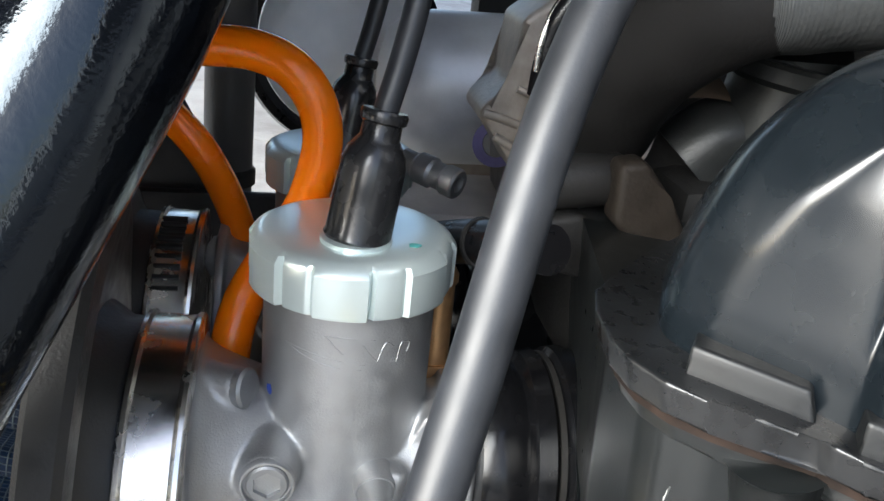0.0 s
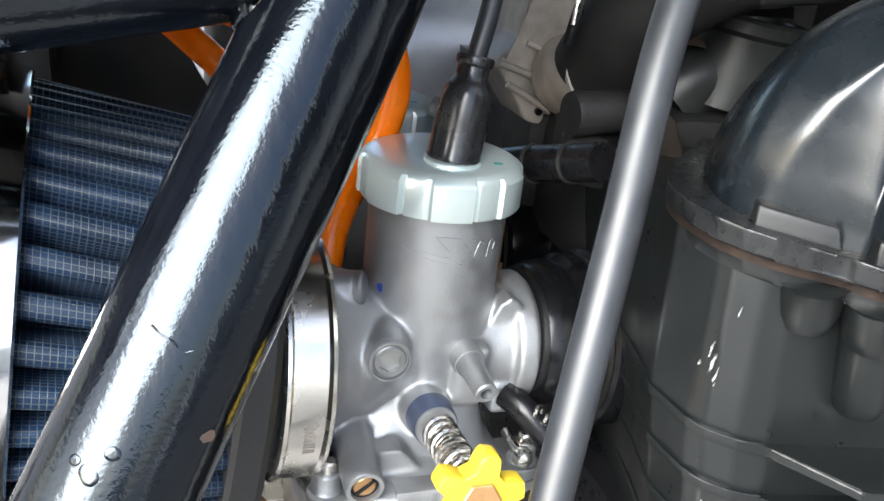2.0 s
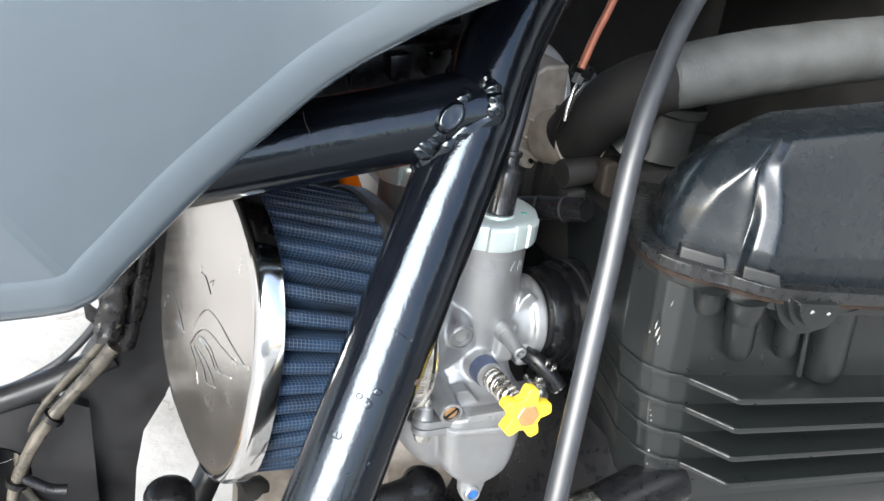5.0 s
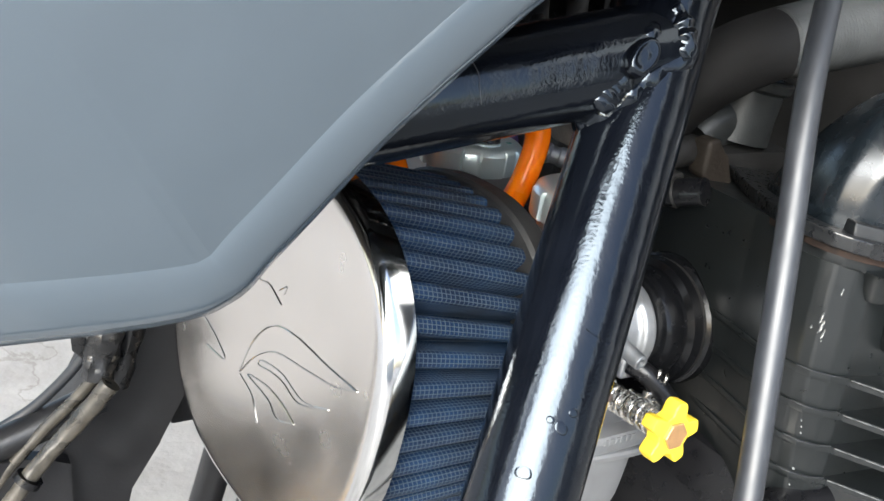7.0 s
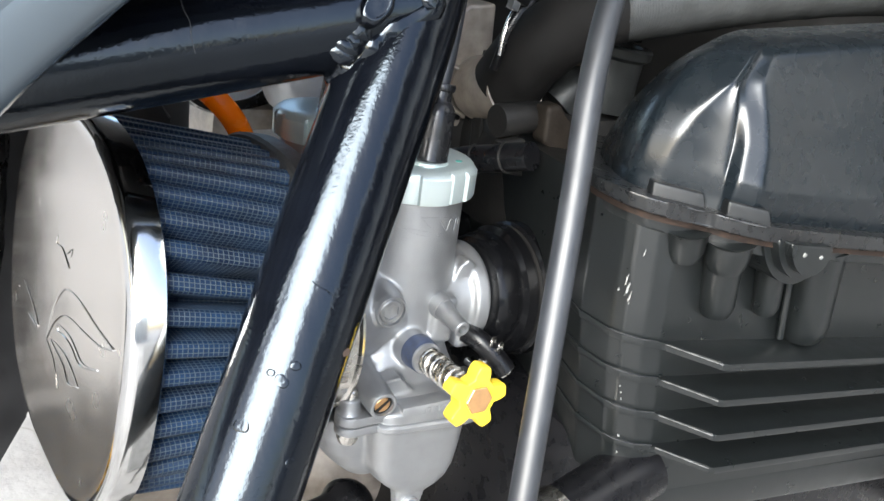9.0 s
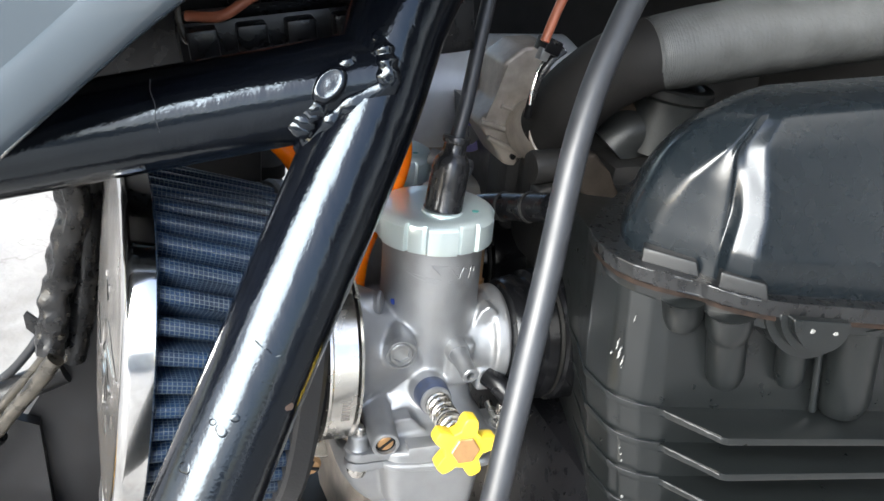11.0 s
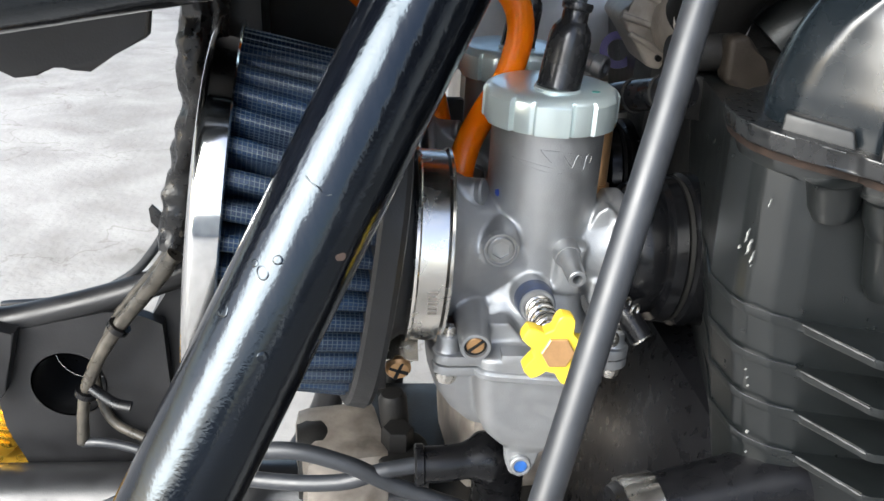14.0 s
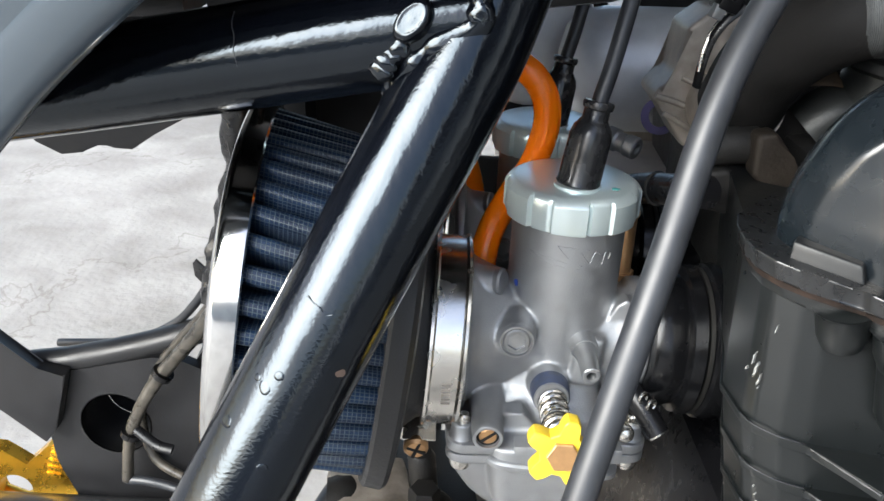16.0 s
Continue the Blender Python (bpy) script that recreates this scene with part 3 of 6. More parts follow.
cyl = part("cylinder", loft([body_ring(h) for h in (0.449, 0.470, 0.490, 0.509, 0.522, 0.535, 0.547)]), M_BLACK, engine, "black painted casting with paint chips", sharp=60)
for h in (0.5062, 0.4934, 0.4805, 0.4678):
    FIN = [(0.060, 0.02), (0.0560, 0.02), (0.0409, -0.034), (0.0354, -0.0500), (0.0364, -0.0628), (0.0381, -0.0668), (0.0433, -0.0705), (0.0495, -0.0722), (0.0507, -0.0728), (0.0612, -0.0862), (0.0630, -0.0869), (0.26, -0.0885), (0.26, -0.06), (0.060, -0.06)]
    f = part("fin", prism(FIN, h - 0.0014, h + 0.0012, E3, 0.0005), M_BLACK, engine, "black cooling fin")
    a, b = eng(0.0505, -0.0727, h + 0.0006), eng(0.0612, -0.0861, h + 0.0006)
    # Pale strips along the fin: worn paint plus a painted edge highlight.
    part("worn_edge_glint", sweep([a, a.lerp(b, 0.3), a.lerp(b, 0.7), b], lambda t: 0.00042 + 0.00016 * math.sin(t * 23 + h * 900), 8, 4), M_EDGE, f, "worn fin edge with its highlight put into the colour")
    c = eng(0.110, -0.0866, h + 0.0006)
    part("worn_edge_glint", sweep([b, b.lerp(c, 0.3), b.lerp(c, 0.7), c], lambda t: 0.00030 * (1 - 0.7 * t) + 0.00008 * math.sin(t * 31), 8, 6), M_EDGE, f)
    w = [eng(u, y, h + 0.0012) for u, y in ((0.0366, -0.0630), (0.0381, -0.0667), (0.0433, -0.0704), (0.0495, -0.0720))]
    part("worn_ridge_glint", sweep(w, 0.00022, 6, 4), M_EDGE, f)
# small bump cast low on the corner of the cylinder
part("casting_boss", sweep([eng(0.0440, -0.0690, 0.4560), eng(0.0452, -0.0706, 0.4540), eng(0.0462, -0.0712, 0.4500)], 0.0030, 16, 5), M_BLACK, cyl)
FLANGE = [(0.104, 0.03), (0.0600, -0.020), (0.0470, -0.0365), (0.0422, -0.0425), (0.0398, -0.0500), (0.0390, -0.0580), (0.0396, -0.0640), (0.0424, -0.0688), (0.0470, -0.0720), (0.0525, -0.0746), (0.0572, -0.0760), (0.0586, -0.0768), (0.0594, -0.0786), (0.0625, -0.0812), (0.0665, -0.0836), (0.0718, -0.0854), (0.0800, -0.0868), (0.26, -0.0885), (0.26, 0.03)]
fl = part("head_flange", prism(FLANGE, 0.5470, 0.5516, E3, 0.0012, None, 4), M_SCUFF, engine, "wavy flange with a scuffed edge, lightened for caught light")
GASKET = [(u + (0.0014 if u < 0.2 else 0), y + 0.0016) for u, y in FLANGE]
part("gasket", prism(GASKET, 0.5448, 0.5470, E3), mat("rusty_gasket", (0.018, 0.011, 0.008), 0.65, 0.0, 0.6, 300, tint=(0.006, 0.0055, 0.005), spec=0.2), engine, "thin rust-stained gasket")
UNDER = [(u + (0.0026 if u < 0.2 else 0), y + 0.0028) for u, y in FLANGE]
part("head_lip", prism(UNDER, 0.5415, 0.5448, E3, 0.0010), M_BLACK, cyl)
# The same pale strips paint the highlight along the flange's worn rim.
for (u0, y0), (u1, y1) in (((0.0398, -0.0655), (0.0572, -0.0762)), ((0.0597, -0.0792), (0.0722, -0.0857))):
    a, b = eng(u0 + 0.0022, y0 - 0.0016, 0.5512), eng(u1 - 0.001, y1 - 0.0002, 0.5512)
    part("worn_edge_glint", sweep([a, a.lerp(b, 0.35) + Vector((0, -0.0005, 0)), a.lerp(b, 0.7) + Vector((0, -0.0004, 0)), b], lambda t: 0.0003 + 0.00012 * math.sin(t * 19), 8, 6), M_EDGE, fl)

TOP_H, RISE = 0.5956, 0.2162
# the lines that the cover's moulded facets run along, from foot to top: (height, along, across)
FACETS = (
    ((0.551, 0.0505, -0.0621), (0.560, 0.0529, -0.0633), (0.5688, 0.0565, -0.0643), (0.5780, 0.0622, -0.0661), (0.5866, 0.0708, -0.0683), (TOP_H, 0.0815, -0.0657)),
    ((0.551, 0.0642, -0.0738), (0.560, 0.0650, -0.0738), (0.5710, 0.0686, -0.0728), (0.5790, 0.0705, -0.0714), (0.5866, 0.0722, -0.0698), (TOP_H, 0.0820, -0.0664)),
    ((0.551, 0.0655, -0.0773), (0.5580, 0.0655, -0.0783), (0.5615, 0.0662, -0.0788), (0.5720, 0.0720, -0.0753), (0.5805, 0.0745, -0.0718), (0.5877, 0.0763, -0.0684), (TOP_H, 0.0850, -0.0659)),
    ((0.551, 0.0712, -0.0815), (0.5580, 0.0712, -0.0824), (0.5615, 0.0718, -0.0828), (0.5720, 0.0772, -0.0790), (0.5807, 0.0795, -0.0750), (0.5890, 0.0811, -0.0712), (TOP_H, 0.0900, -0.0672)),
)


def on_line(line, h):
    for (h0, u0, y0), (h1, u1, y1) in zip(line, line[1:]):
        if h <= h1:
            t = max(0.0, (h - h0) / (h1 - h0))
            return Vector((u0 + (u1 - u0) * t, y0 + (y1 - y0) * t))
    return Vector(line[-1][1:])


def cover_ring(s, inset=0.0, lift=0.0):
    """Outline of the head cover, 0 at its foot to 1 at its top: a leaning flank, a cut corner, a second narrow facet and a leaning front."""
    h = 0.551 + (TOP_H - 0.551) * s
    k = max(0.0, (h - 0.553) / (TOP_H - 0.553))
    ur = 0.0477 + 0.0322 * (1 - max(0.0, 1 - k**1.4963) ** (1 / 1.4963))
    yr = -0.0554 - 0.0012 * k
    back = max(-0.0191 - 0.0295 * k, yr + 0.004)
    el, er, fl_, fr = (on_line(q, h) for q in FACETS)
    pts = [Vector((ur + 0.5744 * (back - yr) * (1 - i / 12) ** 1.35, back + (yr - back) * i / 12)) for i in range(12)]
    deep = 0.0024 * max(0.0, 1 - abs(k - 0.45) / 0.5)
    dip = er.lerp(fl_, 0.35) + Vector((0.45, 0.9)) * deep
    face = [el.lerp(er, i / 14) + Vector((0.6, 0.8)) * 0.0004 * math.sin(math.pi * i / 14) * min(1.0, 6 * (er - el).length / 0.01) for i in range(14)]
    pts += [Vector((ur, yr)).lerp(el, i / 8) for i in range(8)] + face
    for p, q, n in ((er, dip, 7), (dip, fl_, 7), (fl_, fr, 10)):
        pts += [p.lerp(q, i / n) for i in range(n)]
    pts += [fr.lerp(Vector((0.27, fr.y + 0.0005)), (i / 28) ** 1.6) for i in range(29)]
    for _ in range(2):
        pts = [pts[0]] + [(pts[i - 1] + 2 * pts[i] + pts[i + 1]) / 4 for i in range(1, len(pts) - 1)] + [pts[-1]]
    mid = Vector((0.16, -0.03))
    pts = [p + (mid - p).normalized() * inset for p in pts + [Vector((0.27, back))]]
    return [eng(p.x, p.y, h + lift + RISE * k * max(0.0, p.x - 0.078)) for p in pts]


def eased(rows, times):
    """Rows softened along their height."""
    for _ in range(times):
        rows = [rows[0]] + [[(a + 2 * b + c) / 4 for a, b, c in zip(rows[i - 1], rows[i], rows[i + 1])] for i in range(1, len(rows) - 1)] + [rows[-1]]
    return rows


C_ROWS = [cover_ring(i / 40) for i in range(41)]
C_ROWS += [cover_ring(1.0, 0.0016, 0.0005), cover_ring(1.0, 0.0040, 0.0010), cover_ring(1.0, 0.0080, 0.0014), cover_ring(1.0, 0.0160, 0.0018)]
cover = part("head_cover", loft(eased(C_ROWS, 2)), M_COVER, engine, "glossy black head cover with moulded facets", sharp=75)


def tab(a, b, lo, hi, out=0.0024):
    """A raised seat of the flange under a pocket of the cover: its face slopes out to the flange."""
    a, b = Vector(a), Vector(b)
    d = (b - a).normalized()
    n = Vector((d.y, -d.x)) * out
    own = bmesh.new()
    ring = lambda k, z, w: [eng(p.x, p.y, z) for p in (a - d * w - n * 4.5, a - d * w + n * k, b + d * w + n * k, b + d * w - n * 4.5)]
    loft([ring(1.0, lo, 0.0008), ring(0.55, lo + 0.45 * (hi - lo), 0.0004), ring(0.0, hi, 0.0)], own)
    bmesh.ops.bevel(own, geom=own.edges[:], offset=0.0007, segments=3, affect="EDGES", profile=0.6, clamp_overlap=True)
    return own


part("bolt_tab", tab((0.0477, -0.0651), (0.0600, -0.0728), 0.5510, 0.5554, 0.0013), M_TAB, fl, "raised tab with scuffed edge")
part("bolt_tab", tab((0.0632, -0.0790), (0.0735, -0.0850), 0.5510, 0.5558, 0.0011), M_TAB, fl, "raised tab with scuffed edge")


for u, y, h0, h1, r in ((0.0705, -0.0740, 0.5445, 0.5165, 0.0058), (0.0935, -0.0745, 0.5445, 0.5175, 0.0046), (0.0575, -0.0705, 0.5445, 0.5330, 0.0060), (0.0690, -0.0765, 0.5445, 0.5325, 0.0068), (0.114, -0.0755, 0.5445, 0.508, 0.0085)):
    a, b = eng(u, y, h0), eng(u, y + 0.001, h1)
    L = (b - a).length
    part("casting_boss", lathe([(0, r * 1.15), (L * 0.1, r), (L - r * 0.8, r * 0.94), (L - r * 0.25, r * 0.75), (L, r * 0.3)], a, b - a, 28), M_BLACK, cyl)
part("casting_rib", sweep([eng(0.104, -0.0737, 0.541), eng(0.1035, -0.0742, 0.527), eng(0.103, -0.0745, 0.509)], 0.0012, 10, 4), M_BLACK, cyl)
c0 = Vector((0.0895, 0.5480))


def half_disc(r, y0, y1, bevel):
    """A half-round boss hanging from the flange."""
    o = [(c0.x + r * math.cos(math.pi * (1 + i / 24)), c0.y + r * math.sin(math.pi * (1 + i / 24))) for i in range(25)]
    return prism(o, y0, y1, lambda v: eng(v.x, v.z, v.y), bevel, None, 3)


pl = part("end_plug", half_disc(0.0098, -0.0895, -0.070, 0.0008), M_BLACK, engine, "half-round plug hanging flush under the flange")
part("plug_collar", half_disc(0.0122, -0.0868, -0.070, 0.0009), M_BLACK, pl, "stepped collar round the plug")
part("plug_collar", half_disc(0.0150, -0.0838, -0.070, 0.0012), M_BLACK, pl, "stepped collar round the plug")
for du, dh in ((-0.0035, -0.0030), (0.0045, -0.0036)):
    part("paint_chip", prism([(0.0009 * math.cos(i) * (0.6 + 0.5 * rng.random()), 0.0007 * math.sin(i) * (0.6 + 0.5 * rng.random())) for i in range(6)], -0.0002, 0.0002, Matrix.Translation(eng(c0.x + du, -0.0896, c0.y + dh)) @ pose(0, 0, 0, 90, 0, 0)), M_WHITE, pl)
# chips in the paint of the corner
for u, y, h, w, t in ((0.0392, -0.0660, 0.5255, 0.0005, 0.0030), (0.0394, -0.0662, 0.5222, 0.0007, 0.0034), (0.0400, -0.0668, 0.5200, 0.0005, 0.0026), (0.0380, -0.0640, 0.5212, 0.0004, 0.0008), (0.0436, -0.0678, 0.5345, 0.0002, 0.0018), (0.0398, -0.0668, 0.5180, 0.0003, 0.0006), (0.0392, -0.0664, 0.4890, 0.0003, 0.0003), (0.0394, -0.0666, 0.4868, 0.0003, 0.0003), (0.0396, -0.0668, 0.4845, 0.0004, 0.0003), (0.0396, -0.0668, 0.4705, 0.0006, 0.0005), (0.0394, -0.0668, 0.4640, 0.0004, 0.0003), (0.0396, -0.0668, 0.4615, 0.0003, 0.0003)):
    o = [(0.5 * x * (0.25 + 1.5 * rng.random()), 0.5 * z * (0.5 + 1.0 * rng.random())) for x, z in oval(w, t, 15)]
    nrm = Vector((-0.72, -0.69, 0.0))
    p = eng(u, y, h) + nrm * 0.0004
    q = nrm.to_track_quat("Z", "Y").to_matrix().to_4x4()
    part("paint_chip", prism(o, -0.0006, 0.0003, Matrix.Translation(p) @ q @ pose(0, 0, 0, 0, 0, -8)), M_WHITE, cyl, "chip down to bare metal")
own = rbox((0.15, 0.035, 0.35), (0.235, 0.185, 0.19), 0.012, (0, 8, 0))
part("crankcase", own, M_RUBBER, engine, "black crankcase")
part("engine_foot", rbox((0.14, 0.03, 0.125), (0.2, 0.15, 0.27), 0.02), M_DARK, engine)
FOOT = [(0.043, -0.02), (0.0375, -0.050), (0.0385, -0.062), (0.042, -0.0675), (0.052, -0.0708), (0.26, -0.075), (0.26, -0.02)]
part("cylinder_foot", prism(FOOT, 0.436, 0.4492, E3, 0.0015), M_BLACK, engine)

# ---- pipe with a clamp in front of the crankcase ----
pipe = thing("coolant_pipe", (0.03, -0.072, 0.436), "black coolant pipe with a bright worm-drive clamp", "pipe")
d = Vector((0.036, 0.004, 0.006)).normalized()
p0 = Vector((0.004, -0.0725, 0.4455))
part("hose", lathe([(0.010, 0.0088), (0.012, 0.0098), (0.026, 0.0098), (0.048, 0.0105), (0.06, 0.0105)], p0, d, 32), M_RUBBER, pipe)
part("clamp_band", lathe([(0.0125, 0.0098), (0.0125, 0.0106), (0.0215, 0.0106), (0.0215, 0.0098)], p0, d, 40), M_STEEL, pipe, "bright steel clamp")
part("hex_screw", hexa(p0 + Vector((0.003, -0.003, 0.003)), -d, 0.0042, 0.004), M_STEEL, pipe)
part("screw_shaft", lathe([(0, 0.0026), (0.012, 0.0026)], p0 + Vector((0.001, -0.003, 0.003)), d, 14), M_STEEL, pipe)

# ---- clutch cable ----
cable = thing("control_cable", (-0.03, -0.115, 0.0), "thick grey-black sleeved control cable beside the engine", "cable")
CABLE = [(0.0028 + 0.3035 * (z - 0.52), -0.0751 + 0.3727 * (z - 0.52), z) for z in (0.32, 0.36, 0.40, 0.44, 0.48, 0.52, 0.55)] + [(0.0215, -0.0515, 0.582), (0.0335, -0.0405, 0.605), (0.052, -0.027, 0.628), (0.085, -0.008, 0.652), (0.14, 0.0, 0.67)]
part("sleeve", sweep([(-0.06, -0.13, 0.0), (-0.062, -0.15, 0.15), (-0.058, -0.148, 0.25)] + CABLE, 0.0037, 28, 8), M_CABLE, cable)

# ---- air filter ----
filt = thing("air_filter", (-0.08, 0.0, 0.447), "oval cone air filter with blue pleats and chrome end", "air filter")
NRM = Vector((-0.99, -0.075, 0.118)).normalized()
A_UP = (Vector((0, 0, 1)) - NRM.z * NRM).normalized()
A_SIDE = A_UP.cross(NRM)
POWER = 2.45


def fring(x_t, grow=0.0):
    """Centre, half width and half height of the filter; 0 at the chrome end, 1 at the carburettor end."""
    c = Vector((-0.1015, 0.016, 0.5015)).lerp(Vector((-0.052, 0.0, 0.4982)), x_t)
    return c, 0.061 + (0.046 - 0.061) * x_t + grow, 0.053 + (0.0500 - 0.053) * x_t + grow


def filter_outline(x_t, grow=0.0, n=96):
    c, ry, rz = fring(x_t, grow)
    return [c + A_SIDE * a + A_UP * b for a, b in oval(ry, rz, n, POWER)]


def even_oval(ry, rz, n):
    """Places at even steps round the outline, with their outward directions."""
    raw = [Vector((a, b)) for a, b in oval(ry, rz, 2000, POWER)]
    acc = [0.0]
    for a, b in zip(raw, raw[1:] + raw[:1]):
        acc.append(acc[-1] + (b - a).length)
    out, j = [], 0
    for k in range(n):
        want = acc[-1] * k / n
        while acc[j + 1] < want:
            j += 1
        p, q = raw[j], raw[(j + 1) % 2000]
        t = (want - acc[j]) / max(1e-12, acc[j + 1] - acc[j])
        d = (q - p).normalized()
        out.append((p.lerp(q, t), Vector((d.y, -d.x))))
    return out, acc[-1]


def pleats():
    bm = bmesh.new()
    count, per = 44, 10
    prof = [0.0, 0.08, 0.86, 0.98, 1.0, 1.0, 1.0, 0.98, 0.86, 0.08]
    offs = [0.0, 0.05, -0.12, 0.0, 0.0, 0.0, 0.0, 0.0, 0.12, -0.05]
    rings, per_len = [], 0
    secs = 8
    rnd = random.Random(3)
    wave = [0.0005 * (rnd.random() - 0.5) for _ in range(count)]
    for s in range(secs + 1):
        t = s / secs
        c, ry, rz = fring(0.04 + 0.96 * t, -0.0115)
        pts, total = even_oval(ry, rz, count * per)
        per_len = per_len or total
        ring = []
        for k, (p, nn) in enumerate(pts):
            lift = 0.0112 * prof[k % per] + wave[k // per] * math.sin(3.1 * t + k // per)
            q = p + nn * lift
            ring.append(c + A_SIDE * q.x + A_UP * q.y)
        rings.append(ring)
    vs = grid_faces(bm, rings, True, False, False)
    uv = bm.loops.layers.uv.new("UVMap")
    length = 0.05
    n = count * per
    arc = [0.0]
    for k in range(n):
        arc.append(arc[-1] + (rings[0][(k + 1) % n] - rings[0][k]).length)
    index = {v: (s, k) for s, r in enumerate(vs) for k, v in enumerate(r)}
    for f in bm.faces:
        ks = [index[l.vert][1] for l in f.loops]
        wrap = max(ks) - min(ks) > per
        for l in f.loops:
            s, k = index[l.vert]
            l[uv].uv = (length * s / secs, arc[n if wrap and k == 0 else k])
    return bm


part("pleated_media", pleats(), M_SCREEN, filt, "dark blue pleats under a fine wire screen", sharp=70)
part("end_rim", loft([filter_outline(0.15, -0.0010), filter_outline(0.155, 0.0010), filter_outline(0.145, 0.0016), filter_outline(0.03, 0.0018), filter_outline(0.0, 0.0014), filter_outline(-0.018, 0.0004), filter_outline(-0.026, -0.0014)], None, False, False), M_CHROME, filt, "polished chrome rim")
c_disc, ry_d, rz_d = fring(-0.026)
DISC = [filter_outline(-0.026, -0.0014), filter_outline(-0.029, -0.0026), filter_outline(-0.0265, -0.0040)]
for g in (-0.012, -0.022, -0.032, -0.040, -0.046):
    DISC.append(filter_outline(-0.0265 - 0.012 * (1 - ((0.053 + g) / 0.053) ** 2), g))
plate = part("end_plate", loft(DISC, None, False, True), M_DISC, filt, "polished chrome end plate with embossed strokes", sharp=80)


def on_plate(a, b):
    g = max(abs(a) / 0.061, abs(b) / 0.053)
    c, _, _ = fring(-0.0265 - 0.012 * (1 - g * g))
    return c + A_SIDE * a + A_UP * b + NRM * 0.0001


def emboss(strokes):
    """Each stroke pressed into the plate is a part of its own."""
    for st in strokes:
        part("embossed_stroke", sweep([on_plate(a, b) for a, b in st], 0.00022, 8, 6), M_CHROME, plate)


# strokes pressed into the plate
emboss((((-0.0047, -0.0165), (0.0003, -0.0041), (0.0095, 0.0054), (0.0221, 0.0085), (0.0393, 0.0086), (0.0531, 0.009)), ((0.0531, 0.009), (0.0436, 0.0052), (0.031, 0.0027), (0.0139, -0.0006), (0.0035, -0.0071), (-0.004, -0.0161)), ((0.0436, -0.0016), (0.0314, -0.0059), (0.0188, -0.0045), (0.0072, -0.0066), (0.0061, -0.0086), (0.0135, -0.0070), (0.0208, -0.0065), (0.0300, -0.0075), (0.0436, -0.0016)), ((0.0299, -0.014), (0.021, -0.0176), (0.0144, -0.0152), (0.0007, -0.0145), (0.0131, -0.0118), (0.0222, -0.0121), (0.0299, -0.014)), ((-0.0037, -0.0168), (0.0054, -0.0191), (0.0109, -0.0248))))
emboss((((-0.0363, -0.0116), (-0.0233, -0.014), (-0.0149, -0.0177), (-0.0281, -0.0193)), ((-0.0026, 0.0167), (-0.0024, 0.0144), (0.0035, 0.0153), (0.0118, 0.0128)), ((0.0093, 0.0162), (0.0125, 0.0185), (0.0121, 0.0162))))
neck = [[Vector((x, -0.003, 0.4953)) + Vector((0.0, r * math.cos(a), r * math.sin(a))) for a in (-2 * math.pi * i / 96 for i in range(96))] for x, r in ((-0.0455, 0.0310), (-0.0415, 0.0280), (-0.029, 0.0272))]
RB = [filter_outline(0.94, -0.004), filter_outline(0.94, 0.0006), filter_outline(0.96, 0.0016), filter_outline(1.06, 0.0020), filter_outline(1.09, 0.0010), filter_outline(1.11, -0.0030)]


def match(ring, like):
    """Turns a ring so that its first place lies nearest the other's first."""
    k = min(range(len(ring)), key=lambda i: (ring[i] - like[0]).length)
    r = ring[k:] + ring[:k]
    if (r[1] - like[1]).length > (r[-1] - like[1]).length:
        r = [r[0]] + r[1:][::-1]
    return r


part("rubber_base", loft(RB + [match(r, RB[-1]) for r in neck], None, True, True), M_BASE, filt, "grey-black rubber base with scuffs")

# ---- hose clamp on the filter ----


